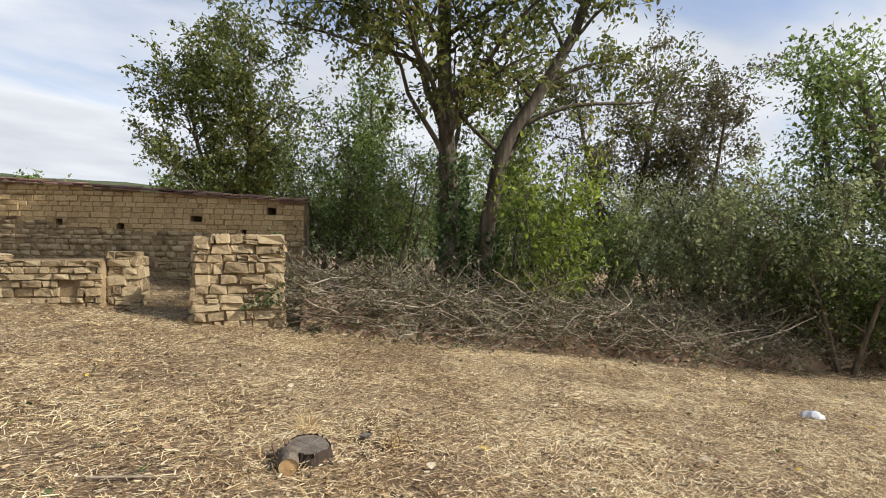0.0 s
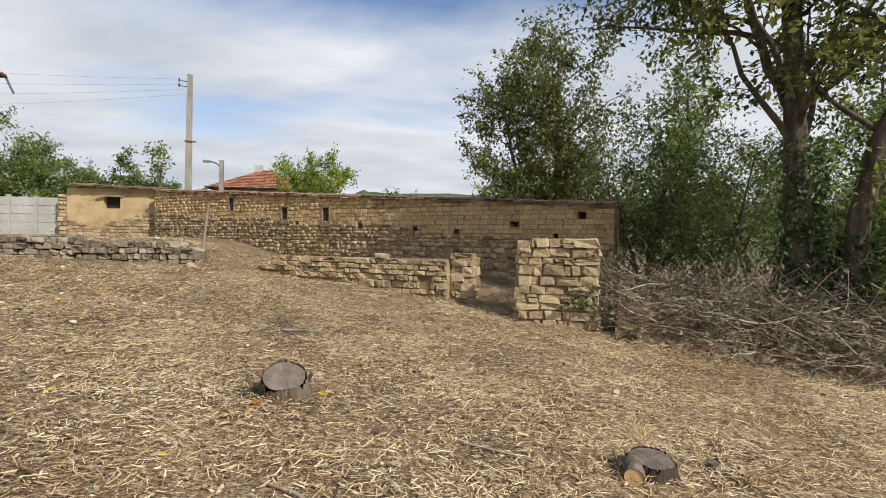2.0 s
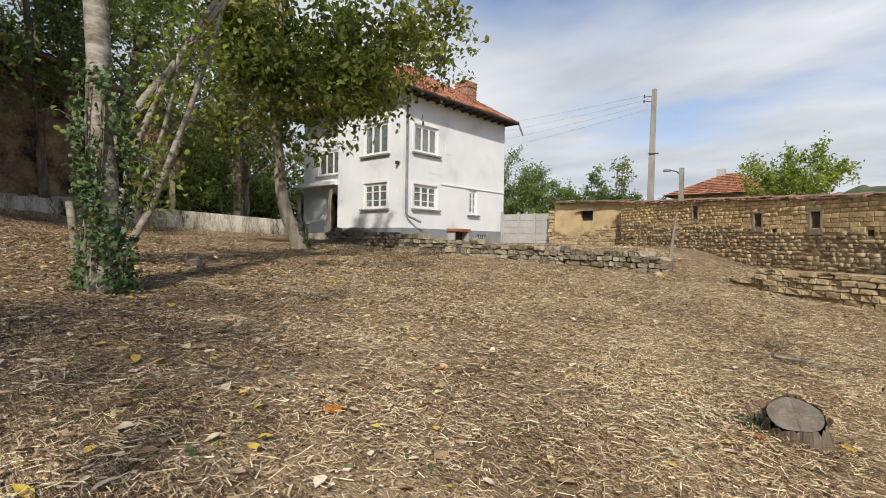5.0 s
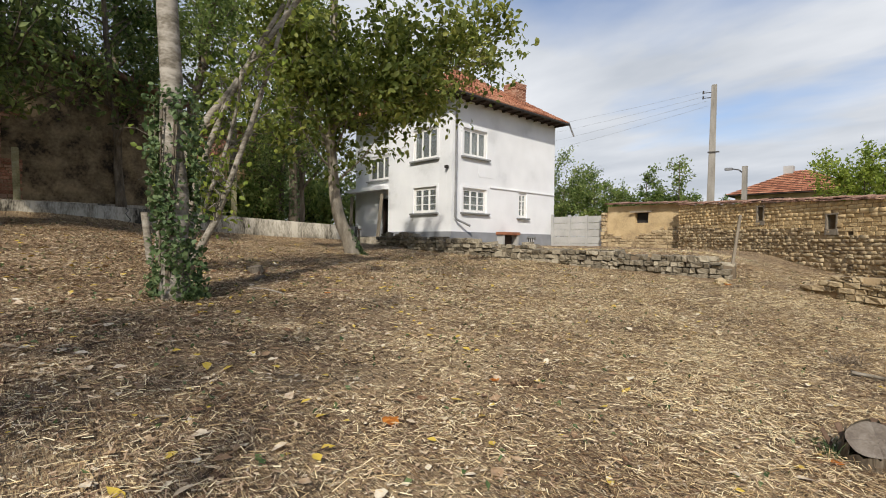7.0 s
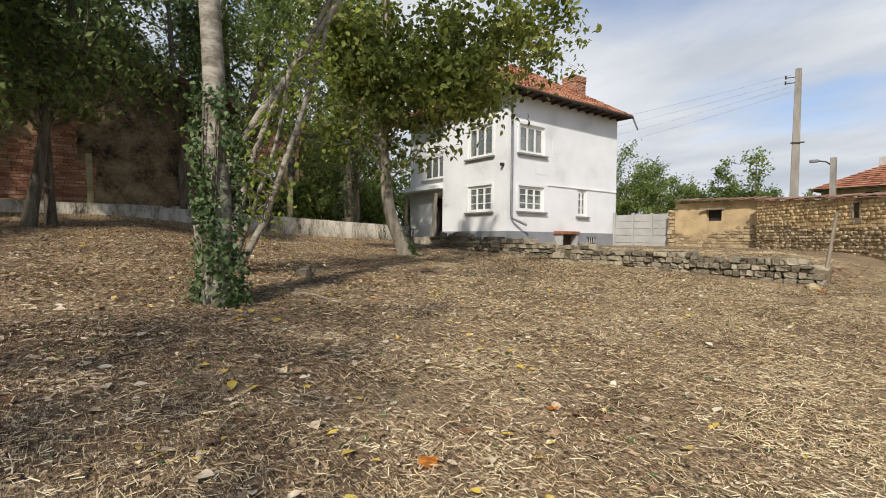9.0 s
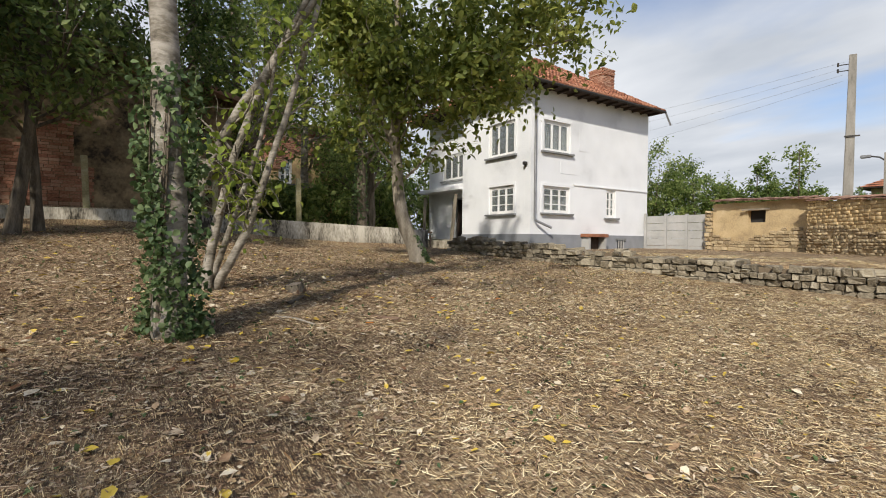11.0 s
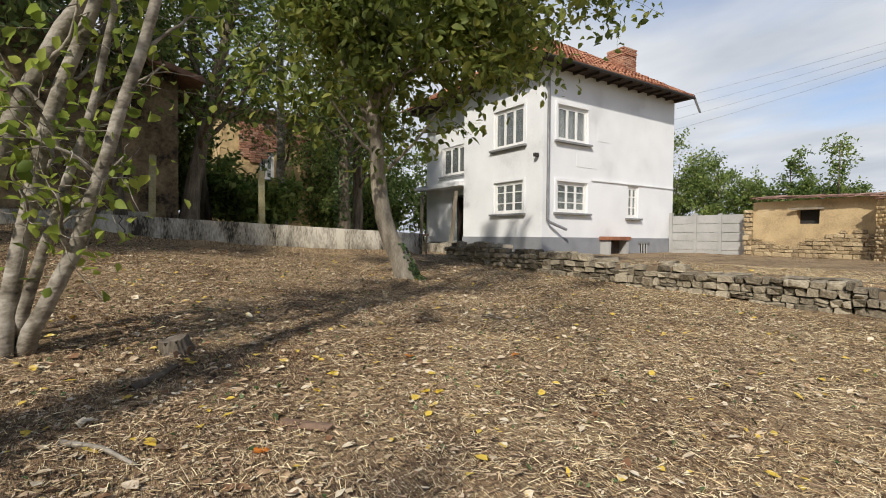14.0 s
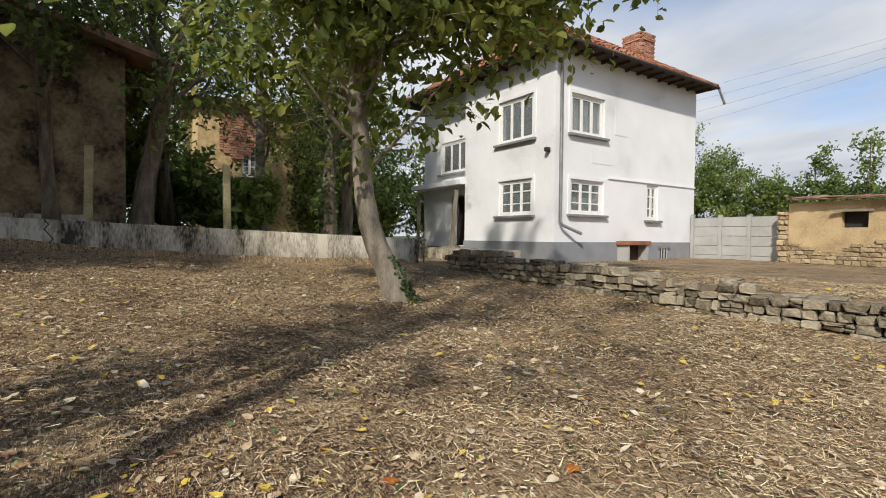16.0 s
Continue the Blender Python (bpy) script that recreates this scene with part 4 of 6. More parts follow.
def walnut():
    x, y = east(800, 10.5)
    z = ground(x, y) - 0.2
    R = np.array((0.745, -0.667, 0))
    b = np.array((x, y, z))
    s1 = [b, b + R * -0.05 + (0, 0, 2.6), b + R * -0.2 + (0, 0, 5.0), b + R * -0.25 + (0, 0, 8.5)]
    l1 = [b + R * -0.12 + (0, 0, 4.2), b + R * -0.7 + (0, 0, 5.6), b + R * -1.3 + (0, 0, 8.2)]
    b2 = b + R * 0.3 + (0, 0, 0)
    s2 = [b2, b2 + R * 0.42 + (0, 0, 2.0), b2 + R * 0.8 + (0, 0, 4.0), b2 + R * 2.2 + (0.2, 0.2, 6.4), b2 + R * 3.0 + (0.2, 0.2, 8.5)]
    tree("walnut_tree", "large twin-trunked walnut tree with ivy on its trunks", "tree", [(s1, 0.23, 0.13), (l1, 0.1, 0.05), (s2, 0.21, 0.08)], 31,
         limbs=13, limb=4.6, start=0.42, twigs=11, twig=1.1, per=42, size=0.08, spread=0.15, leaf=M_WALNUT, up=0.0, bark=M_DARKBARK)


walnut()
x, y = east(440, 18)
tree("round_tree", "tall dense green tree behind the adobe wall", "tree", [(up_from(x, y, 8.2), 0.22, 0.05), (up_from(x - 0.8, y, 6.5, (-1.2, 0.6)), 0.12, 0.04)], 37, limbs=22, limb=3.1, start=0.12, twigs=12, twig=1.1, per=44, size=0.085, leaf=M_WALNUT, spread=0.15)
x, y = east(980, 10.2)
tree("sapling", "bright yellow-green sapling in the thicket", "tree", [(up_from(x, y, 3.9, (0.3, -0.1)), 0.04, 0.012), (up_from(x - 0.3, y, 3.2, (-0.5, 0.2)), 0.03, 0.01), (up_from(x + 0.3, y, 3.3, (0.5, 0.1)), 0.03, 0.01)], 41, limbs=9, limb=1.0, start=0.15, twigs=7, twig=0.6, per=11, size=0.08, leaf=M_BRIGHT)
x, y = east(1095, 17)
tree("thin_tree", "half-bare browning tree behind the thicket", "tree", [(up_from(x, y, 8.0, (1.2, -0.8)), 0.2, 0.05), (up_from(x, y, 7.4, (-1.0, 1.2)), 0.14, 0.04), (up_from(x, y, 7.6, (2.8, -2.2)), 0.14, 0.04)], 43, limbs=12, limb=2.6, start=0.35, twigs=10, twig=1.2, per=36, size=0.075, leaf=M_RUST, spread=0.12)
x, y = east(1640, 12)
tree("leaning_tree", "green tree with yellowing leaves leaning over the thicket", "tree", [(up_from(x, y, 7.0, (-1.4, 1.2)), 0.2, 0.05), (up_from(x, y, 6.0, (0.8, -0.8)), 0.14, 0.04)], 47, limbs=12, limb=3.2, start=0.35, twigs=9, twig=1.1, per=34, size=0.078, leaf=M_GREEN)
for k, (px, dep, h, w, leaf) in enumerate(((590, 13.5, 3.4, 2.6, M_GREEN_SHADED), (690, 12.5, 4.3, 2.8, M_GREEN), (760, 15, 4.8, 3.2, M_GREEN), (900, 13, 3.6, 2.6, M_GREEN), (1040, 12.5, 3.0, 2.4, M_GREEN),
                                           (1180, 12, 3.9, 3.0, M_OLIVE), (1290, 11.2, 4.3, 3.2, M_OLIVE), (1400, 11, 3.6, 2.8, M_OLIVE), (1500, 10.2, 3.9, 3.0, M_GREEN_SHADED), (1590, 10.5, 2.6, 2.4, M_GREEN_SHADED),
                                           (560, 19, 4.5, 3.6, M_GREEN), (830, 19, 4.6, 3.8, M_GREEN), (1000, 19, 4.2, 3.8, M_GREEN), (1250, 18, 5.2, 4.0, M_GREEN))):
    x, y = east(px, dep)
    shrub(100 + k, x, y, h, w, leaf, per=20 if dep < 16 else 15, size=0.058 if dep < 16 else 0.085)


for k, (px, dep, h, leaf, lean) in enumerate(((650, 15.5, 6.0, M_GREEN, (0.3, 0.3)), (1230, 16, 7.2, M_RUST, (0.8, -0.6)), (1500, 13.5, 7.4, M_GREEN, (-0.8, 0.6)), (900, 17, 6.4, M_GREEN, (0.2, 0.4)))):
    x, y = east(px, dep)
    tree("thicket_tree", "slim leafy tree standing in the thicket", "tree", [(up_from(x, y, h, lean), 0.11, 0.03), (up_from(x + 0.4, y - 0.3, h * 0.8, (-lean[0] - 0.6, -lean[1] + 0.7)), 0.08, 0.025)], 400 + k, limbs=11, limb=2.0, start=0.25, twigs=9, twig=0.9, per=30, size=0.075, leaf=leaf, spread=0.13, group="trees in the thicket")


# brushwood heap along the thicket
EDGE = [(3.7, 7.75), (5.84, 6.35), (7.4, 5.2), (9.7, 3.6), (12.3, 2.4), (16.0, 0.6)]


def edge_at(t):
    k = t * (len(EDGE) - 1)
    i = min(int(k), len(EDGE) - 2)
    a, b = np.array(EDGE[i]), np.array(EDGE[i + 1])
    return a + (b - a) * (k - i), unit(np.array(((b - a)[1], -(b - a)[0])) * -1)


def hump(w):
    return 1.05 * math.sin(math.pi * min(1, max(0, w)) ** 0.7)


def brush():
    rng = np.random.default_rng(9)
    heap, at = Heap(), []
    v, f = [], []
    nu, nw = 90, 16
    for i in range(nu):
        e, n = edge_at(i / (nu - 1))
        for j in range(nw):
            w = j / (nw - 1)
            p = e + n * (0.1 + w * 2.8)
            v.append((*p, ground(*p) - 0.05 + 0.72 * hump(w) * (0.8 + 0.4 * noise.noise((p[0] * 0.9, p[1] * 0.9, 3))) + 0.1 * noise.noise((p[0] * 4, p[1] * 4, 1))))
    f = [(i * nw + j, (i + 1) * nw + j, (i + 1) * nw + j + 1, i * nw + j + 1) for i in range(nu - 1) for j in range(nw - 1)]
    root = tagged(empty("brush_heap", (0, 0, 0)), "long heap of cut branches and dry brushwood", "brushwood", kind="stuff")
    raw("litter", v, f, M_CHIP, root, smooth=True)
    for k in range(5200):
        t, w = rng.random(), rng.random() ** 1.2
        e, n = edge_at(t)
        p = e + n * (w * 2.7)
        z = ground(*p) + hump(w * 0.95 + 0.05) * rng.uniform(0.3, 0.98) * 0.95 + 0.03
        along = np.array((n[1], -n[0], 0)) * rng.choice((-1, 1))
        d = along + np.array((n[0], n[1], 0)) * rng.normal() * 0.5 + np.array((0, 0, rng.normal() * 0.28))
        ln = rng.uniform(0.4, 1.7)
        r = rng.uniform(0.003, 0.009) if rng.random() < 0.9 else rng.uniform(0.01, 0.022)
        pts = wander(rng, (*p, z), d, ln, 6, 0.2, 0.01)
        heap.add(*tube(pts, np.linspace(r, r * 0.35, 7), 4 if r > 0.009 else 3))
        if rng.random() < 0.85:
            at.append(pts[rng.integers(2, 7, 6)] + rng.normal(size=(6, 3)) * 0.06)
    heap.make("branch", M_TWIG, root)
    vv, ff = leaves(rng, np.concatenate(at), 0.05)
    raw("withered_leaf", vv, ff, M_WITHER, root)


brush()


# ---- the wooded west side ----
def ivy_tree():
    x, y = -7.1, 1.66
    z = ground(x, y) - 0.12
    s = [(x, y, z), (x - 0.02, y - 0.03, z + 1.5), (x - 0.09, y - 0.12, z + 4.0), (x + 0.3, y - 0.2, z + 8), (x + 0.6, y - 0.3, z + 13.5)]
    root = tree("ivy_tree", "pale straight trunk clad in climbing ivy", "tree", [(s, 0.15, 0.08)], 51, limbs=14, limb=4.2, start=0.46, twigs=9, twig=1.2, per=17, size=0.12, bark=M_PALEBARK, leaf=M_GREEN, fine=True)
    rng = np.random.default_rng(3)
    n = 4600
    h = rng.random(n) ** 1.15 * 2.5
    a = rng.random(n) * 6.283
    keep = (np.sin(a * 2 + h * 3.1) + rng.normal(size=n) * 0.7 > -0.35 + 0.35 * h / 2.5)
    side = 0.10 * np.maximum(0, np.cos(a - 0.98)) * np.clip(h, 0, 1)
    r = 0.155 + 0.13 * rng.random(n) ** 2.2 + 0.1 * np.exp(-h * 2.2) + side
    at = np.stack([x - 0.03 * h + r * np.cos(a), y - 0.03 * h + r * np.sin(a), z + 0.1 + h], 1)[keep]
    v, f = leaves(rng, at, 0.056, long=1.2, droop=0.7, fine=True)
    raw("ivy", v, f, M_IVY, root)
    for k in range(7):
        a0 = rng.random() * 6.283
        pts = [(x - 0.03 * q + 0.16 * math.cos(a0 + q * 0.5), y - 0.03 * q + 0.16 * math.sin(a0 + q * 0.5), z + q) for q in np.linspace(0, 2.4, 9)]
        vv, ff = tube(pts, np.linspace(0.016, 0.006, 9), 5)
        raw("ivy_stem", vv, ff, M_BARK, root)


ivy_tree()


def coppice():
    """Several stems leaning out of one stool."""
    x, y = -9.4, 2.2
    z = ground(x, y) - 0.1
    b = np.array((x, y, z))
    R = np.array((0.55, 0.83, 0))
    mk = lambda o, *w: [b + np.array((*o, 0))] + [b + R * r + np.array((0, 0, h)) for r, h in w]
    stems = [(mk((0, -0.1), (-0.18, 0.5), (-0.12, 1.05), (0.12, 1.75), (0.5, 2.5), (1.12, 3.45), (2.0, 4.7)), 0.092, 0.045), (mk((0.1, 0.05), (0.12, 0.5), (0.3, 1.3), (0.55, 2.15), (0.95, 3.1), (1.7, 4.5)), 0.075, 0.035),
             (mk((0, 0.15), (0.36, 0.35), (0.68, 1.0), (1.0, 1.95), (1.38, 3.1), (1.8, 4.6)), 0.07, 0.03), (mk((-0.1, 0.1), (0.3, 0.6), (0.55, 1.3), (0.9, 2.4), (1.05, 3.4)), 0.05, 0.02), (mk((-0.16, -0.26), (-0.36, 0.4), (-0.43, 1.0)), 0.06, 0.055)]
    tree("coppiced_tree", "several pale leaning stems growing from one stool", "tree", stems[:4], 53, limbs=7, limb=0.8, start=0.3, twigs=5, twig=0.6, per=6, size=0.08, bark=M_PALEBARK, leaf=M_BRIGHT, fine=True, long=1.5)
    pts, r0, r1 = stems[4]
    v, f = tube(smoothed(pts, 8), np.linspace(r0, r1, 8), 10)
    root = bpy.data.objects["coppiced_tree"]
    raw("stub", v, f, M_PALEBARK, root, smooth=True)
    bm = bmesh.new()
    bmesh.ops.create_circle(bm, cap_ends=True, radius=r1 * 0.98, segments=14, matrix=Matrix.Translation(Vector(pts[-1]) - Vector((0, 0, 0.004))))
    part("cut_end", bm, M_CUT, root, "pale sawn end")


coppice()


def house_tree():
    x, y = -13.1, 8.02
    z = ground(x, y) - 0.1
    L = np.array((-0.55, -0.83, 0))
    b = np.array((x, y, z))
    s = [b, b + L * 0.3 + (0, 0, 0.8), b + L * 0.62 + (0, 0, 1.9), b + L * 0.7 + (0, 0, 3.3), b + L * 0.68 + (0, 0, 5.4), b + L * 0.7 + (0, 0, 10.2)]
    l2 = [b + L * 0.7 + (0, 0, 3.2), b + L * 1.3 + (0, 0, 4.4), b + L * 1.8 + (0, 0, 6.2)]
    l3 = [b + L * 0.7 + (0, 0, 3.6), b + L * 0.2 + (0, 0, 4.9), b + L * -1.6 + (0.3, -0.3, 5.4), b + L * -4.0 + (0.6, -0.7, 5.7)]
    l4 = [b + L * 0.7 + (0, 0, 3.7), b + L * 0.1 + (0.1, -0.1, 4.2), b + L * -0.6 + (0.2, -0.2, 4.4), b + L * -1.2 + (0.3, -0.3, 4.4)]
    tree("yard_tree", "leaning grey walnut tree in front of the house", "tree", [(s, 0.22, 0.08), (l2, 0.09, 0.04), (l3, 0.08, 0.025), (l4, 0.06, 0.02)], 57, limbs=16, limb=2.6, start=0.42, twigs=10, twig=1.0, per=24, size=0.12, spread=0.17, bark=M_YARDBARK, leaf=M_YARD, up=0.0, fine=True, long=1.7, limb_r=0.27)


house_tree()
# the four trees below y -4 stand out of view, added for their shade
for k, (x, y, h, lean, r, bark, leaf) in enumerate(((-18.6, 3.1, 9, (-0.6, -0.6), 0.13, M_BARK, M_GREEN_SHADED), (-19.0, 4.6, 8.5, (-0.6, 1.6), 0.22, M_BARK, M_GREEN), (-24.0, 8.5, 11, (0, -0.2), 0.2, M_PALEBARK, M_GREEN),
                                                     (-20.0, 9.4, 10, (-0.2, 0.1), 0.2, M_BARK, M_GREEN), (-22.5, 11.0, 9.5, (-0.3, 0.2), 0.22, M_BARK, M_GREEN), (-20.2, 0.4, 10, (0.3, -0.4), 0.25, M_BARK, M_GREEN_SHADED),
                                                     (-15.2, -2.2, 8.5, (0.8, 0.4), 0.16, M_BARK, M_GREEN_SHADED), (-15.4, -0.6, 8.5, (-0.3, 1.3), 0.13, M_DARKBARK, M_GREEN_SHADED), (-15.9, -0.2, 9.0, (0.2, -0.5), 0.11, M_DARKBARK, M_GREEN_SHADED), (-22.0, 5.4, 10, (0.4, -0.6), 0.2, M_BARK, M_GREEN), (-16.2, -5.0, 14, (0.6, 0.6), 0.24, M_BARK, M_GREEN_SHADED), (-12.0, -4.8, 14, (0.4, 0.5), 0.24, M_BARK, M_GREEN), (-14.0, -6.5, 14, (0.3, 0.5), 0.24, M_BARK, M_GREEN), (0.0, -5.4, 7.2, (-0.2, 0.2), 0.09, M_BARK, M_GREEN), (-26.5, 4.0, 11, (0.4, 0.2), 0.25, M_BARK, M_GREEN_SHADED), (-28.0, 12.5, 9, (0.2, 0.4), 0.2, M_BARK, M_GREEN))):
    tree("woodland_tree", "slender tree shading the wall, barn or yard" if k else "thin dark tree rising beside the boundary wall", "tree", [(up_from(x, y, h, lean), r, r * 0.35)], 60 + k, limbs=20, limb=3.0 if y > -4 else 3.5, start=0.22 if y > -4 else 0.42, twigs=10, twig=1.1, per=26 if x < -1 else 5, size=0.1 if y > -4 else 0.125, bark=bark, leaf=leaf, spread=0.18, up=0.03, group="trees behind the wall")


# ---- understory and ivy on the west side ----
# the last two shrubs stand out of view to the south, added for shade
for k, (x, y, h, w, leaf) in enumerate(((-20.8, 6.9, 1.5, 1.8, M_GREEN), (-21.8, 3.4, 2.6, 2.6, M_GREEN_SHADED), (-24.5, 5.6, 2.2, 2.4, M_GREEN), (-25.0, 12.8, 2.8, 2.6, M_GREEN), (-30.0, 14.5, 5.0, 4.0, M_GREEN), (-29.0, 18.5, 5.0, 3.6, M_GREEN),
                                         (-40.0, -2.0, 7.5, 6.0, M_GREEN_SHADED), (-41.0, 6.0, 7.0, 6.0, M_GREEN_SHADED), (-41.0, 13.0, 7.0, 6.0, M_GREEN_SHADED), (-38.0, 19.0, 6.5, 5.5, M_GREEN), (-25.0, -4.5, 6.5, 4.5, M_GREEN_SHADED), (-34.0, 4.0, 6.5, 4.5, M_GREEN_SHADED), (-36.0, 9.0, 6.0, 4.5, M_GREEN), (-30.5, 0.0, 7.0, 4.5, M_GREEN_SHADED), (-12.5, -6.0, 5.5, 4.0, M_GREEN_SHADED), (-9.5, -7.5, 5.5, 4.0, M_GREEN_SHADED))):
    shrub(200 + k, x, y, h, w, leaf, label="dark shady undergrowth on the west side", per=11, size=0.16)


def mud_barn():
    """Old barn behind the boundary wall: mud-plastered gable, patch of bare brick, low tiled roof."""
    b = tagged(empty("barn", (0, 0, 0)), "old mud-plastered barn with bare brick and tiled roof", "barn")
    x, y0, y1 = -18.75, -8.0, 4.35
    ridge = -2.2
    top = lambda y: 7.7 - 0.27 * abs(y - ridge)
    ys = [y0, -5.0, ridge, 0.0, 2.0, y1]
    v = [(x, y, z) for y in ys for z in (1.4, top(y))] + [(x - 6, y, z) for y in ys for z in (1.4, top(y))]
    n = len(ys) * 2
    f = []
    for i in range(0, n - 2, 2):
        f += [(i, i + 2, i + 3, i + 1), (n + i, n + i + 1, n + i + 3, n + i + 2), (i + 1, i + 3, n + i + 3, n + i + 1)]
    f += [(0, 1, n + 1, n), (n - 2, 2 * n - 2, 2 * n - 1, n - 1)]
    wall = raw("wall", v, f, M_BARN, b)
    rng = random.Random(71)
    lay(wall, "brick", BRICKS, (x - 0.015, -2.6), (x - 0.015, 0.75), lambda s: 2.42, lambda s: 4.7 - 0.5 * math.sin(s * 1.7), 0.085, (0.22, 0.27), 0.09, rng, 0.006, 0.014, [(2.9, 3.4, 3.6, 4.7), (0.9, 1.3, 3.9, 4.3)], 300, ragged=0.5, tilt=0.6)
    boxed("base", (x - 0.02, x + 0.10, y0, y1 - 0.6, 1.4, 2.46), M_CONC, b)
    for s, (a, c) in enumerate(((ridge, y1 + 0.55), (ridge, y0 - 0.5))):
        bm = bmesh.new()
        n0, n1 = top(a) + 0.02, 7.7 - 0.27 * abs(c - ridge) + 0.02
        w = [bm.verts.new(p) for p in ((x + 0.5, a, n0), (x + 0.5, c, n1), (x - 6.4, c, n1), (x - 6.4, a, n0), (x + 0.5, a, n0 + 0.14), (x + 0.5, c, n1 + 0.14), (x - 6.4, c, n1 + 0.14), (x - 6.4, a, n0 + 0.14))]
        for q in ((0, 1, 2, 3), (4, 7, 6, 5), (0, 4, 5, 1), (1, 5, 6, 2), (2, 6, 7, 3), (3, 7, 4, 0)):
            bm.faces.new([w[k] for k in q])
        bmesh.ops.recalc_face_normals(bm, faces=bm.faces)
        part("roof", bm, M_OLDTILE, b, "weathered tile roof with exposed rafters")
    for k in range(10):
        y = ridge + 0.3 + k * 0.68
        r = boxed("purlin", (x, x + 0.42, y, y + 0.09, top(y) - 0.09, top(y) + 0.01), M_DARKWOOD, b)


mud_barn()


def far_cottage():
    c = tagged(empty("cottage", (0, 0, 0)), "ruined brick cottage overgrown with ivy", "cottage")
    ops = [(9.3, 10.1, 4.9, 6.5)]
    pl = lambda u, d, z: (-31.5 - d, u, z)
    bm = pierced(bmesh.new(), [7.4, 14.2, 9.3, 10.1], [1.5, 8.3, 4.9, 6.5], lambda u, z: any(a < u < b and p < z < q for a, b, p, q in ops), pl, 0.4)
    w = part("wall", bm, M_ADOBE, c)
    rng = random.Random(77)
    lay(w, "brick", BRICKS, (-31.45, 8.3), (-31.45, 12.4), lambda s: 6.3 - 0.6 * math.sin(s * 2), lambda s: 8.1, 0.12, (0.28, 0.34), 0.1, rng, 0.008, 0.016, (), 200, tilt=0.6)
    boxed("wall", (-36, -31.9, 7.4, 7.8, 1.5, 8.3), M_ADOBE, c)
    boxed("wall", (-36, -31.9, 13.8, 14.2, 1.5, 8.3), M_ADOBE, c)
    window(c, pl, 9.3, 10.1, 4.9, 6.5, lights=2, bars=2)
    boxed("roof", (-36.4, -31.0, 6.9, 14.7, 8.3, 8.5), M_OLDTILE, c, "sagging old tile roof")
    r = np.random.default_rng(12)
    n = 5200
    y = r.uniform(11.4, 14.3, n)
    z = 2 + 6.6 * r.random(n)
    keep = (z < 8.6 - 0.4 * (14.3 - y)) & (r.random(n) < (y - 10.9) / 2.2)
    at = np.stack([np.full(n, -31.3) + 0.25 * r.random(n), y, z], 1)[keep]
    v, f = leaves(r, at, 0.17, long=1.3, droop=0.9)
    raw("ivy", v, f, M_GREEN_SHADED, c)


far_cottage()


# rubble bank under the trees
def rubble():
    rng = random.Random(31)
    for k in range(70):
        x, y = rng.uniform(-27, -20.6), rng.uniform(4.5, 12.5)
        s = rng.uniform(0.12, 0.34)
        ob = link("rubble_stone", rng.choice(GREYS), None)
        ob.matrix_basis = pose(x, y, ground(x, y) + s * 0.3, rng.uniform(-20, 20), rng.uniform(-20, 20), rng.uniform(0, 360)) @ Matrix.Diagonal((s * 1.3, s, s * 0.8, 1))
        tagged(ob, "loose grey rubble stone on the bank", "stone", "rubble on the bank")


rubble()


# ---- house fittings ----
def pipe(name, pts, r, mat, parent=None, sides=10):
    v, f = tube(pts, [r] * len(pts), sides)
    return raw(name, v, f, mat, parent, smooth=True)


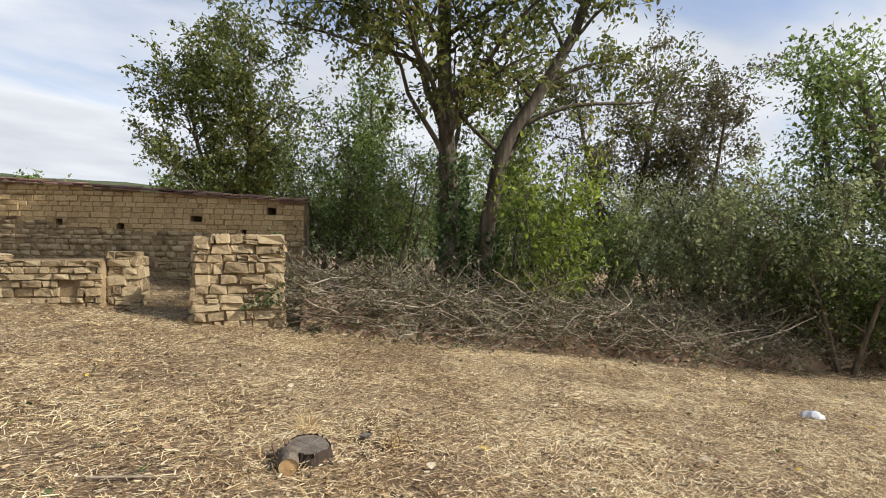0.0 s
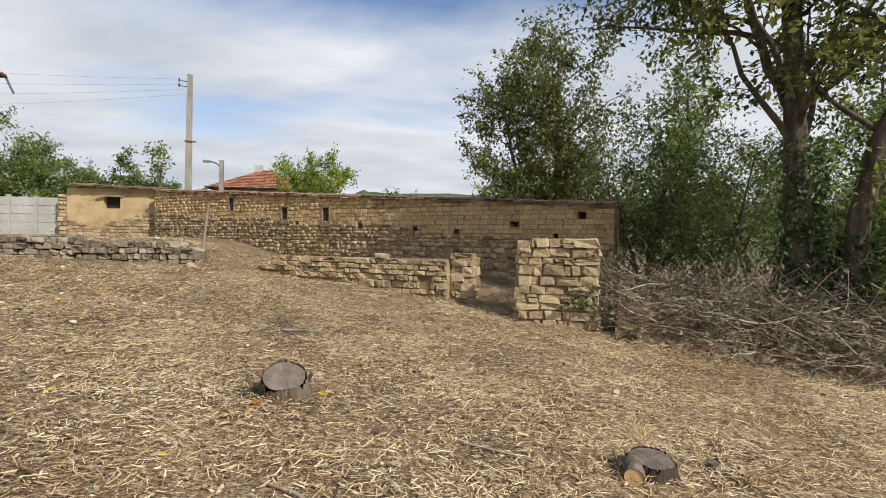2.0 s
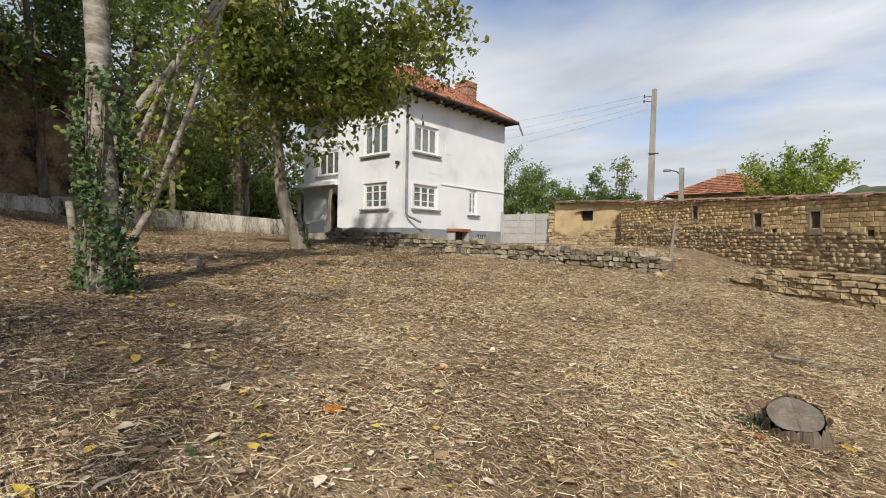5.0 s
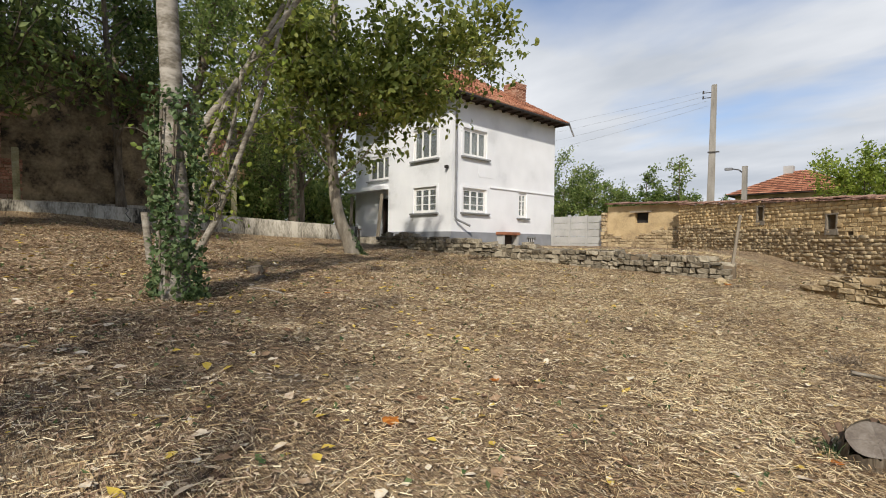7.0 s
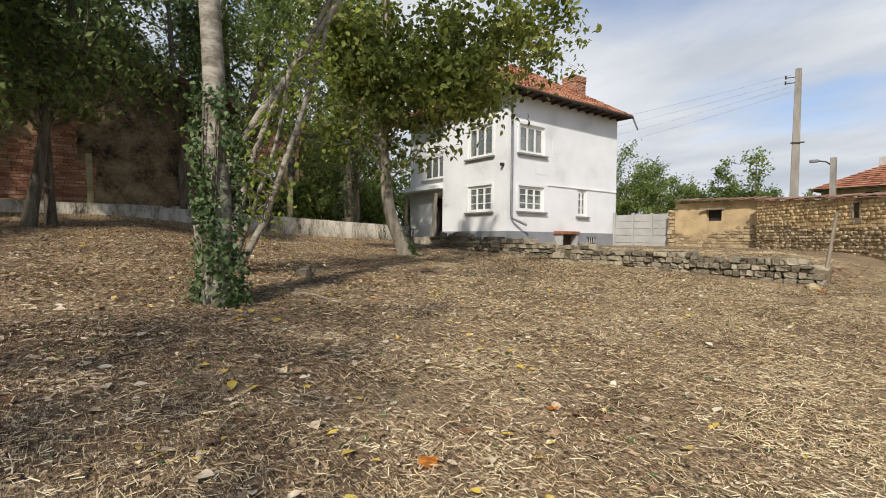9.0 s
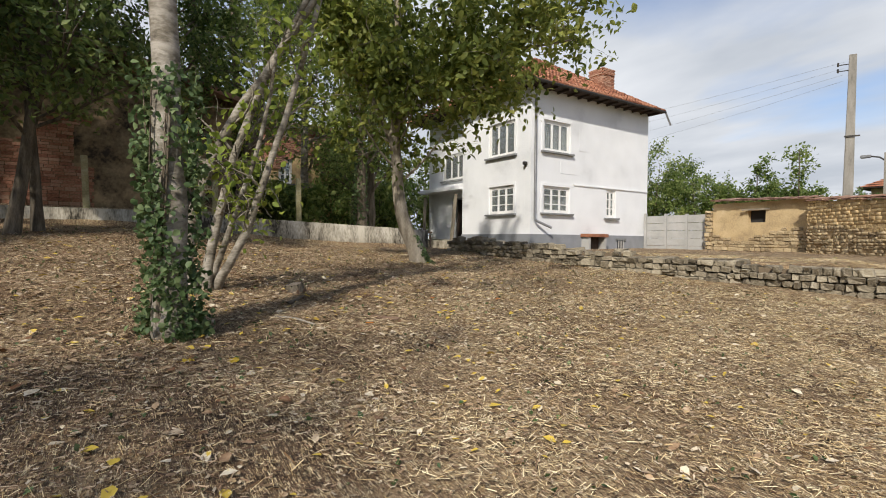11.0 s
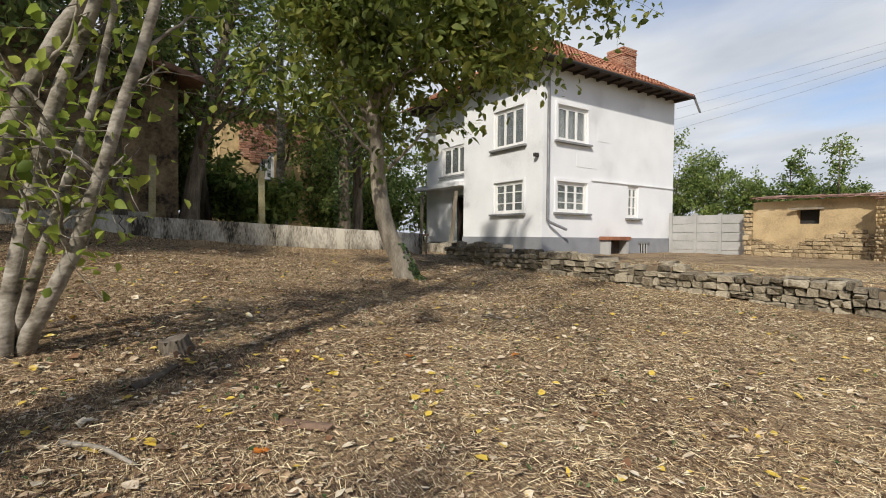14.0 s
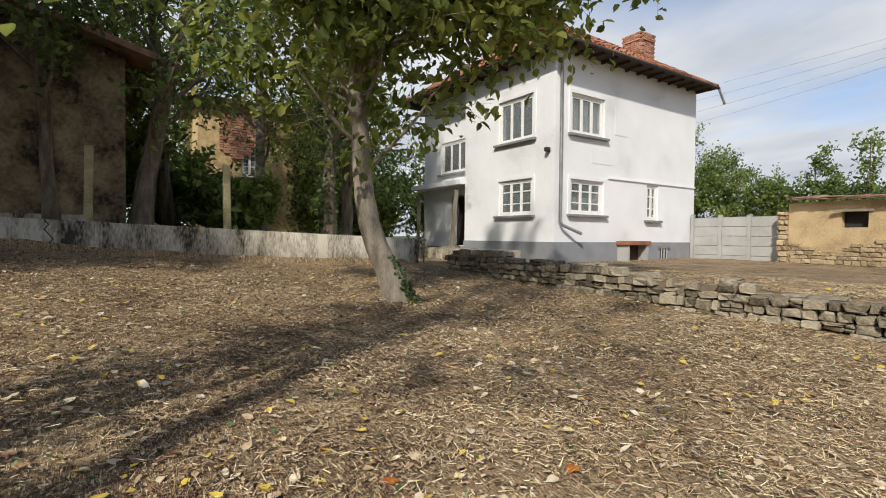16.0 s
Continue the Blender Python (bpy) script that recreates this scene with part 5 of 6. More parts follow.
def fittings():
    h = bpy.data.objects["house"]
    x = HX + 0.1
    d = pipe("drainpipe", [(x + 0.35, 16.6, 8.5), (x + 0.3, 16.6, 8.3), (x, 16.62, 8.0), (x, 16.62, 5.0), (x, 16.62, 2.62), (x + 0.05, 16.7, 2.5), (x + 0.3, 17.35, 2.22)], 0.055, M_METAL, h)
    pipe("gutter", [(HX + 0.78, 15.8, 8.44), (HX + 0.8, 25.3, 8.42)], 0.06, M_IRON, h)
    pipe("spout", [(HX + 0.8, 25.3, 8.42), (HX + 0.82, 25.42, 8.2), (HX + 0.85, 25.7, 7.8)], 0.05, M_METAL, h)
    boxed("cornice", (HX + 0.002, HX + 0.05, 19.2, HY2, 4.25, 4.31), M_RENDER, h)
    boxed("lamp_bracket", (-18.05, -17.9, HY - 0.2, HY - 0.002, 5.0, 5.14), M_IRON, h, bevel=0.02)
    # chimney of bare brick
    ch = empty("chimney")
    ch.parent = h
    cx, cy, w = -19.0, 22.75, 0.42
    boxed("flue", (cx - w + 0.06, cx + w - 0.06, cy - w + 0.06, cy + w - 0.06, 8.6, 10.55), M_MORTAR, ch)
    rng = random.Random(6)
    z = 9.0
    row = 0
    while z < 10.6:
        o = 0.04 if z > 10.3 else 0.0
        for s in range(4):
            for i in range(3):
                u = -w + 0.14 + i * 0.28 + (0.07 if row % 2 else -0.03)
                a = s * 90
                ob = link("brick", rng.choice(BRICKS), None, ch)
                ob.matrix_basis = pose(cx, cy, z + 0.04, 0, 0, a) @ Matrix.Translation((u, -w + 0.03 - o, 0)) @ Matrix.Diagonal((0.265, 0.13, 0.072, 1))
        z += 0.083
        row += 1
    # cellar hatch and vent at the foot of the wall
    hatch = empty("cellar_hatch")
    hatch.parent = h
    boxed("jamb", (HX + 0.06, HX + 0.5, 19.75, 19.88, 0.9, 1.82), M_PALECONC, hatch)
    boxed("jamb", (HX + 0.06, HX + 0.5, 20.9, 21.03, 0.9, 1.82), M_PALECONC, hatch)
    boxed("lintel", (HX + 0.055, HX + 0.56, 19.66, 21.12, 1.824, 1.98), M_TILE, hatch, "red brick lintel", 0.015)
    # dark board standing in for the shade inside the hatch's opening
    boxed("door", (HX + 0.1, HX + 0.14, 19.885, 20.895, 0.9, 1.82), M_DARKWOOD, hatch)
    vent = empty("vent")
    vent.parent = h
    boxed("frame", (HX + 0.062, HX + 0.12, 22.3, 23.1, 1.68, 1.78), M_SILL, vent)
    boxed("opening", (HX + 0.062, HX + 0.07, 22.45, 22.95, 1.25, 1.675), M_DARK, vent)
    for i in range(3):
        boxed("bar", (HX + 0.075, HX + 0.1, 22.5 + i * 0.18, 22.56 + i * 0.18, 1.25, 1.675), M_PALECONC, vent)
    # patched render
    boxed("render_patch", (HX + 0.001, HX + 0.012, 19.55, 20.3, 5.9, 6.9), M_RENDER, h)
    boxed("render_patch", (HX + 0.001, HX + 0.012, 18.3, 19.5, 4.75, 5.3), M_RENDER, h)
    # front door frame and an open dark door
    boxed("door", (-24.36, -24.3, HY + 0.8, HY + 1.9, 1.72, 3.9), M_DARKWOOD, h, "dark wooden front door")
    boxed("door_step", (-25.0, -22.9, HY - 0.5, HY + 0.44, 1.2, 1.66), M_CONC, h)
    for x0, ln in ((-23.55, 1.5), (-26.3, -1.0)):
        p = boxed("plank", (-0.14, 0.14, -0.025, 0.025, 0, 2.85), M_WOOD, bevel=0.008)
        p.matrix_basis = pose(x0, HY - 0.2, 1.25, -3, ln * 3, 0)
        tagged(p, "weathered wooden plank leaning at the porch", "plank", "planks at the porch")
    t = empty("porch_ledge", (0, 0, 0))
    boxed("ledge", (-24.5, -18.9, HY - 1.7, HY - 0.35, 1.0, 1.62), M_CONC, t, bevel=0.03)
    tagged(t, "low broken concrete ledge before the house", "ledge")


fittings()


# ---- poles and wires ----
def poles():
    p = tagged(empty("utility_pole", (0, 0, 0)), "grey concrete utility pole with iron brackets", "utility pole")
    bm = bmesh.new()
    box(bm, -0.17, 0.17, -0.14, 0.14, 0, 8.4, 0.02)
    for v in bm.verts:
        v.co.x *= 1.1 - 0.4 * v.co.z / 8.4
        v.co.y *= 1.1 - 0.4 * v.co.z / 8.4
    part("shaft", bm, M_POLE, p)
    for z in (8.05, 7.8):
        pipe("bracket", [(-0.5, 0, z), (0.1, 0, z)], 0.02, M_IRON, p)
        pipe("insulator", [(-0.46, 0, z - 0.05), (-0.46, 0, z + 0.1)], 0.035, M_IRON, p)
    bx = boxed("clamp", (-0.2, 0.3, -0.16, -0.12, 5.1, 5.16), M_IRON, p)
    p.matrix_basis = pose(-9.28, 25.8, 0.8, 0, 0.6, 20)
    q = tagged(empty("lamp_pole", (0, 0, 0)), "slim far concrete pole with a street lamp", "street lamp")
    boxed("shaft", (-0.13, 0.13, -0.12, 0.12, 0, 5.2), M_POLE, q)
    pipe("arm", [(0, 0, 4.7), (-0.35, 0, 5.0), (-0.75, 0, 5.1)], 0.04, M_IRON, q)
    boxed("lantern", (-1.15, -0.7, -0.12, 0.12, 5.02, 5.18), M_METAL, q, bevel=0.03)
    q.matrix_basis = pose(-10.3, 34.8, 1.2)
    for k, z in enumerate((9.0, 8.75, 8.5, 8.25)):
        a, b = np.array((-9.5, 25.9, z)), np.array((-60.0, 24.0 + 2 * k, z + 3.5 - k * 0.9))
        pts = [a + (b - a) * t - np.array((0, 0, 1.6 * 4 * t * (1 - t))) for t in np.linspace(0, 1, 16)]
        w = pipe("wire", pts, 0.0045, M_METAL, sides=4)
        tagged(w, "thin dark overhead wire strung from the pole", "wire", "overhead wires")


poles()


def red_roof_house():
    h = tagged(empty("distant_house", (0, 0, 0)), "distant ochre house with red hipped roof", "house")
    x0, x1, y0, y1, ze, zt = -13.4, -5.2, 41, 49, 5.15, 7.1
    boxed("wall", (x0 + 0.6, x1 - 0.6, y0 + 0.6, y1 - 0.6, 0.8, ze), M_MUD, h)
    bm = bmesh.new()
    v = [bm.verts.new(p) for p in ((x0, y0, ze), (x1, y0, ze), (x1, y1, ze), (x0, y1, ze), (x0 + 3.6, 45, zt), (x1 - 3.6, 45, zt))]
    for f in ((0, 1, 5, 4), (1, 2, 5), (2, 3, 4, 5), (3, 0, 4), (3, 2, 1, 0)):
        bm.faces.new([v[k] for k in f])
    r = part("roof", bm, M_DARKWOOD, h, "red tile roof")
    heap = Heap()
    A, B, T0, T1 = np.array((x0, y0, ze)), np.array((x1, y0, ze)), np.array((x0 + 3.6, 45, zt)), np.array((x1 - 3.6, 45, zt))
    for a, b, ta, tb in ((A, B, T0, T1), (np.array((x0, y1, ze)), A, T0, T0)):
        for k in range(12):
            f0, f1 = k / 12, (k + 1.1) / 12
            n = 22
            for i in range(n):
                P = [a + (ta - a) * f0, b + (tb - b) * f0, a + (ta - a) * f1, b + (tb - b) * f1]
                lo0, lo1 = P[0] + (P[1] - P[0]) * i / n, P[0] + (P[1] - P[0]) * (i + 0.95) / n
                hi0, hi1 = P[2] + (P[3] - P[2]) * i / n, P[2] + (P[3] - P[2]) * (i + 0.95) / n
                up = np.array((0, 0, 0.09))
                heap.add(np.array([lo0 + up, lo1 + up, hi1 + up * 0.4, hi0 + up * 0.4]), [[0, 1, 2, 3]])
    heap.make("tile", M_ROOF, r)
    boxed("window", (-10.6, -9.7, y0 + 0.55, y0 + 0.6, 4.2, 4.9), M_DARK, h)
    boxed("chimney", (-10.4, -9.8, 44.5, 45.1, 6.6, 7.5), M_PALECONC, h)


red_roof_house()
for k, (x, y, h, w, leaf) in enumerate(((-24.6, 36, 7.2, 4.5, M_GREEN), (-21.0, 36, 5.2, 4.0, M_GREEN), (-18.4, 37, 3.8, 3.6, M_GREEN), (-28.5, 36, 6.8, 4.5, M_GREEN_SHADED), (-15.6, 36.5, 3.4, 3.2, M_GREEN), (-3.8, 30, 4.7, 4.0, M_BRIGHT), (-13.0, 40, 2.9, 2.6, M_GREEN), (1.6, 34, 3.4, 2.6, M_GREEN), (8, 26, 4.5, 4.2, M_GREEN))):
    shrub(300 + k, x, y, h, w, leaf, label="bushy green tree beyond the boundary", per=34, size=0.115)
for k, (x, y, h) in enumerate(((-17.2, 36.2, 5.4), (-14.9, 36.4, 6.2))):
    tree("young_tree", "thin airy young tree beyond the fence", "tree", [(up_from(x, y, h), 0.07, 0.02)], 330 + k, limbs=9, limb=1.1, start=0.35, twigs=6, twig=0.6, per=12, size=0.13, leaf=M_GREEN)


# ---- stumps, logs and loose things in the yard ----
def stump(x, y, r, h, label, seed, tilt=0.0, bark=None):
    """A sawn stump: flared, furrowed bark with a torn rim round a cracked sawn face."""
    rng = random.Random(seed)
    root = tagged(empty("tree_stump", (0, 0, 0)), label, "stump")
    n = 56
    lobes = [1 + 0.035 * math.sin(3 * a + seed) + 0.03 * math.sin(5 * a + 2.3 * seed) for a in (6.2832 * i / n for i in range(n))]
    furrow = [rng.uniform(-0.05, 0.05) for _ in range(n)]
    bm = bmesh.new()
    rings = []
    for z, wide, rough in ((-0.1, 1.5, 1.5), (0.02, 1.28, 1.4), (h * 0.4, 1.1, 1.2), (h * 0.8, 1.03, 1.0), (h + 0.004, 1.0, 0.9)):
        ring = []
        for i in range(n):
            a = 6.2832 * i / n
            q = r * wide * (1 + (lobes[i] - 1) * rough * 1.5 + furrow[i] * rough)
            torn = rng.uniform(-0.35, 0.05) * h if z > h * 0.9 and furrow[i] > 0.02 else rng.uniform(-0.006, 0.006)
            ring.append(bm.verts.new((q * math.cos(a), q * math.sin(a), z + torn)))
        rings.append(ring)
    for a, b in zip(rings, rings[1:]):
        for i in range(n):
            bm.faces.new((a[i], a[(i + 1) % n], b[(i + 1) % n], b[i]))
    part("bark", bm, bark or M_BARK, root)
    bm = bmesh.new()
    c = bm.verts.new((0, 0, h - 0.005))
    inner = [[bm.verts.new((k * r * lobes[i] * math.cos(6.2832 * i / n), k * r * lobes[i] * math.sin(6.2832 * i / n), h - 0.004 + rng.uniform(-0.001, 0.001) - (0.005 if i % 14 == 3 else 0))) for i in range(n)] for k in (0.5, 0.94)]
    for i in range(n):
        bm.faces.new((c, inner[0][i], inner[0][(i + 1) % n]))
        bm.faces.new((inner[0][i], inner[1][i], inner[1][(i + 1) % n], inner[0][(i + 1) % n]))
    part("sawn_face", bm, M_SAWN, root, "grey sawn face with radial cracks")
    for k in range(9):
        a = rng.uniform(0, 6.2832)
        bm = bmesh.new()
        box(bm, -0.02, 0.02, -0.004, 0.004, -0.02, h * rng.uniform(0.5, 0.9), 0.002)
        ob = part("bark_flake", bm, M_STUMPBARK, root, "loose flake of bark")
        ob.matrix_basis = pose(r * 1.28 * math.cos(a), r * 1.28 * math.sin(a), 0.0, rng.uniform(15, 40), rng.uniform(-12, 12), math.degrees(a) + 90)
    root.matrix_basis = pose(x, y, ground(x, y) + relief(x, y) - 0.02, tilt, tilt * 0.2, 0)
    return root


M_STUMPBARK = material("red_bark", [(0.12, 0.075, 0.05), (0.24, 0.16, 0.11)], 8, 0.95, 0.6, 50)
stump(-1.0, 4.28, 0.175, 0.23, "weathered grey sawn tree stump among straw", 2, 26)
stump(1.56, 3.12, 0.15, 0.13, "dark rotten low tree stump beside a log", 5, 5, M_DARKWOOD)
stump(2.12, 3.25, 0.05, 0.07, "tiny dark sapling stump in straw", 6)
stump(-9.15, 3.45, 0.125, 0.14, "low dark rotten tree stump in leaf litter", 8, 10, M_DARKBARK)


def log(x, y, r, length, turn, label, tip=0.0):
    root = tagged(empty("log", (0, 0, 0)), label, "log")
    v, f = tube([(0, -length / 2, 0), (0.004, -length / 6, 0.003), (0, length / 6, 0.004), (0, length / 2, 0)], [r, r * 1.03, r * 0.98, r], 16)
    raw("bark", v, f, M_BARK, root, smooth=True)
    for s in (-1, 1):
        bm = bmesh.new()
        bmesh.ops.create_circle(bm, cap_ends=True, radius=r * 0.97, segments=16, matrix=Matrix.Translation((0, s * (length / 2 - 0.002), 0)) @ Matrix.Rotation(radians(90 * s), 4, "X"))
        part("cut_end", bm, M_CUT, root, "fresh orange cut face")
    root.matrix_basis = pose(x, y, ground(x, y) + relief(x, y) + r * 1.1, tip, 0, turn)


log(1.36, 2.98, 0.062, 0.15, -24, "short sawn log with a pale orange end", 8)


def stick(pts, r, label, mat=None, cat="stick"):
    p = [(x, y, ground(x, y) + relief(x, y) + h) for x, y, h in pts]
    v, f = tube(p, np.linspace(r, r * 0.6, len(p)), 7)
    tagged(raw("stick", v, f, mat or M_TWIG, smooth=True), label, cat)


stick([(-0.85, 2.75, 0.02), (-0.66, 2.62, 0.03), (-0.48, 2.42, 0.02)], 0.012, "brown fallen stick lying in the straw")
stick([(0.35, 3.4, 0.015), (0.6, 3.25, 0.02), (0.86, 3.15, 0.015)], 0.009, "thin reddish twig lying on straw")
stick([(-1.42, 6.6, 0.03), (-1.15, 6.7, 0.035), (-0.95, 6.75, 0.03)], 0.02, "short pale barkless stick lying in straw", M_PALEBARK)
stick([(-7.6, 2.75, 0.02), (-7.45, 2.95, 0.03), (-7.25, 3.1, 0.02)], 0.018, "pale broken branch piece in leaf litter", M_PALEBARK)
stick([(-8.35, 3.1, 0.03), (-8.5, 3.3, 0.05), (-8.7, 3.42, 0.03)], 0.03, "dark rotten branch lying in leaf litter", M_BARK)


def bark_piece(x, y, turn, label, size=(0.28, 0.08)):
    bm = bmesh.new()
    bmesh.ops.create_grid(bm, x_segments=10, y_segments=4, size=0.5)
    rng = random.Random(int(x * 100))
    for v in bm.verts:
        v.co = Vector((v.co.x * size[0] * (1 - 0.25 * abs(v.co.y)), v.co.y * size[1] + rng.uniform(-0.004, 0.004), 0.03 - 1.2 * (v.co.y * size[1]) ** 2 * 8 + rng.uniform(-0.004, 0.004)))
    bmesh.ops.solidify(bm, geom=bm.faces[:], thickness=0.012)
    ob = tagged(part("bark_piece", bm, M_STUMPBARK), label, "bark")
    ob.matrix_basis = pose(x, y, ground(x, y) + relief(x, y) + 0.01, 0, 4, turn)


bark_piece(-0.17, 3.55, -30, "loose piece of reddish brown bark")
bark_piece(-7.35, 4.05, 50, "split piece of dark rotten bark", (0.34, 0.1))


def root_lump(x, y, size, label, mat, seed, name="root_lump", cat="root"):
    rng = random.Random(seed)
    bm = bmesh.new()
    bmesh.ops.create_icosphere(bm, subdivisions=3, radius=1)
    for v in bm.verts:
        k = 1 + 0.45 * noise.noise(v.co * 1.7 + Vector((seed, 0, 0))) + 0.2 * noise.noise(v.co * 4.5 + Vector((seed, 3, 0)))
        v.co = Vector((v.co.x * k * size, v.co.y * k * size * 0.75, max(-0.3, v.co.z * k) * size * 0.6))
    ob = tagged(part(name, bm, mat, smooth=True), label, cat)
    ob.matrix_basis = pose(x, y, ground(x, y) + relief(x, y) + size * 0.15, 0, 0, seed * 33)


M_RAG = material("white_plastic", [(0.55, 0.56, 0.58), (0.80, 0.81, 0.83)], 8, 0.4, 0.3, 40)
root_lump(7.5, 1.45, 0.12, "crumpled white plastic bag on the ground", M_RAG, 4, "plastic_bag", "bag")
root_lump(4.7, 6.62, 0.1, "small pale yellow stone by the brush", M_STONE, 7, "stone", "stone")
root_lump(-4.45, 12.2, 0.14, "flat orange stone by the terrace wall", M_STONE, 9, "stone", "stone")
root_lump(7.9, 7.2, 0.2, "dark weathered rock at the walnut trunk", M_GREYSTONE, 3, "rock", "rock")


def leaning_post():
    z = ground(-4.45, 12.85)
    v, f = tube([(-4.45, 12.85, z - 0.1), (-4.4, 12.92, z + 0.5), (-4.3, 13.0, z + 1.5)], [0.04, 0.036, 0.034], 9)
    p = raw("wooden_post", v, f, M_WOOD)
    tagged(p, "weathered wooden post leaning by the terrace wall", "post")
    q = boxed("wooden_post", (-0.03, 0.03, -0.03, 0.03, 0, 1.75), M_WOOD, bevel=0.01)
    q.matrix_basis = pose(5.62, 11.3, ground(5.62, 11.3) - 0.05, 0, -1, 10)
    tagged(q, "thin wooden stake beside the adobe wall", "post")


leaning_post()


def tuft(x, y, r, h, n, mat, label, seed):
    rng = np.random.default_rng(seed)
    heap = Heap()
    for _ in range(n):
        a, e = rng.random() * 6.283, rng.uniform(0.1, 1.1)
        d = (math.cos(a) * e, math.sin(a) * e, 1.0)
        ox, oy = x + rng.normal() * r * 0.3, y + rng.normal() * r * 0.3
        pts = wander(rng, (ox, oy, ground(ox, oy) + relief(ox, oy) - 0.01), d, h * rng.uniform(0.5, 1.2), 4, 0.25, -0.12)
        heap.add(*tube(pts, np.linspace(0.0035, 0.001, 5), 3))
    tagged(heap.make("grass_tuft", mat), label, "grass tuft")


tuft(1.85, 3.72, 0.12, 0.22, 90, M_STRAW, "pale dry bleached grass tuft", 1)
tuft(2.2, 3.0, 0.1, 0.16, 50, M_STRAW, "short dry grass tuft in straw", 2)
tuft(-1.5, 6.95, 0.22, 0.22, 130, M_TWIG, "low clump of dark dry twigs", 3)
tuft(-1.2, 4.15, 0.15, 0.16, 50, M_IVY, "green weeds at the foot of a stump", 4)
tuft(-3.15, 3.25, 0.2, 0.12, 60, M_CHIP, "scraped patch of brown dry stalks", 5)
tuft(-8.7, 4.4, 0.2, 0.12, 60, M_CHIP, "scraped patch of brown dry stalks", 6)
tuft(4.0, 7.7, 0.2, 0.3, 80, M_IVY, "green weeds at the foot of the wall stub", 7)


def cladding(name, parent, seed, n, place, size, mat=None):
    """Ivy leaves over a surface; place maps two random numbers and a depth to a point."""
    rng = np.random.default_rng(seed)
    at = np.array([place(*rng.random(3)) for _ in range(n)])
    v, f = leaves(rng, at, size, long=1.25, droop=0.9)
    return raw(name, v, f, mat or M_IVY, parent)


# ivy on the wall stub's far side, the wall's end, the walnut trunks and the yard tree's foot
cladding("ivy", bpy.data.objects["wall_stub"], 1, 1500, lambda a, b, c: (3.64 + 0.12 * b + 0.14 * c, 8.62 + 0.4 * b, -0.3 + 1.7 * a ** 0.8), 0.06)
cladding("ivy", bpy.data.objects["wall_stub"], 4, 110, lambda a, b, c: (2.9 + 0.6 * b, 8.22 - 0.22 * b - 0.06 * c, 0.15 + 0.5 * a * b), 0.05)
cladding("ivy", bpy.data.objects["wall_north"], 2, 900, lambda a, b, c: (5.35 + 0.25 * b, 11.35 + 0.4 * c, -0.1 + 1.8 * a), 0.08)
wx, wy = east(800, 10.5)
wz = ground(wx, wy)


def on_trunk(x, y, r, h, lean=(0, 0)):
    def f(a, b, c):
        z = h * a ** 1.25
        return x + lean[0] * z / h + (r + 0.12 * c * c) * math.cos(6.283 * b), y + lean[1] * z / h + (r + 0.12 * c * c) * math.sin(6.283 * b), wz - 0.1 + z
    return f


cladding("ivy", bpy.data.objects["walnut_tree"], 3, 2300, on_trunk(wx, wy, 0.24, 3.8), 0.085)
cladding("ivy", bpy.data.objects["walnut_tree"], 5, 1000, on_trunk(wx + 0.31, wy - 0.28, 0.24, 2.1, (0.28, -0.25)), 0.08)


yx, yy = -13.1, 8.02
yz = ground(yx, yy)
cladding("ivy", bpy.data.objects["yard_tree"], 8, 420, lambda a, b, c: (yx + 0.1 + (0.26 + 0.12 * c - 0.1 * a) * math.cos(0.2 + 2.2 * b) - 0.25 * a, yy + (0.26 + 0.12 * c - 0.1 * a) * math.sin(0.2 + 2.2 * b) - 0.3 * a, yz - 0.02 + 0.75 * a ** 1.4), 0.06)
cladding("ivy", bpy.data.objects["woodland_tree.003"], 9, 900, lambda a, b, c: (-20.0 + (0.22 + 0.1 * c * c) * math.cos(6.283 * b) - 0.1 * a, 9.4 + (0.22 + 0.1 * c * c) * math.sin(6.283 * b), ground(-20.0, 9.4) + 4.5 * a), 0.09)


def sawhorse(x, y, turn):
    t = tagged(empty("sawhorse", (0, 0, 0)), "dark old wooden sawhorse standing on the bank", "sawhorse")
    boxed("beam", (-0.45, 0.45, -0.04, 0.04, 0.7, 0.78), M_DARKWOOD, t, bevel=0.008)
    for sx in (-0.36, 0.36):
        for sy in (-1, 1):
            v, f = tube([(sx, sy * 0.27, 0), (sx, sy * 0.14, 0.38), (sx, sy * 0.03, 0.72)], [0.03, 0.03, 0.03], 6)
            raw("leg", v, f, M_DARKWOOD, t)
    t.matrix_basis = pose(x, y, ground(x, y), 0, 0, turn)


sawhorse(-20.5, 12.6, 60)


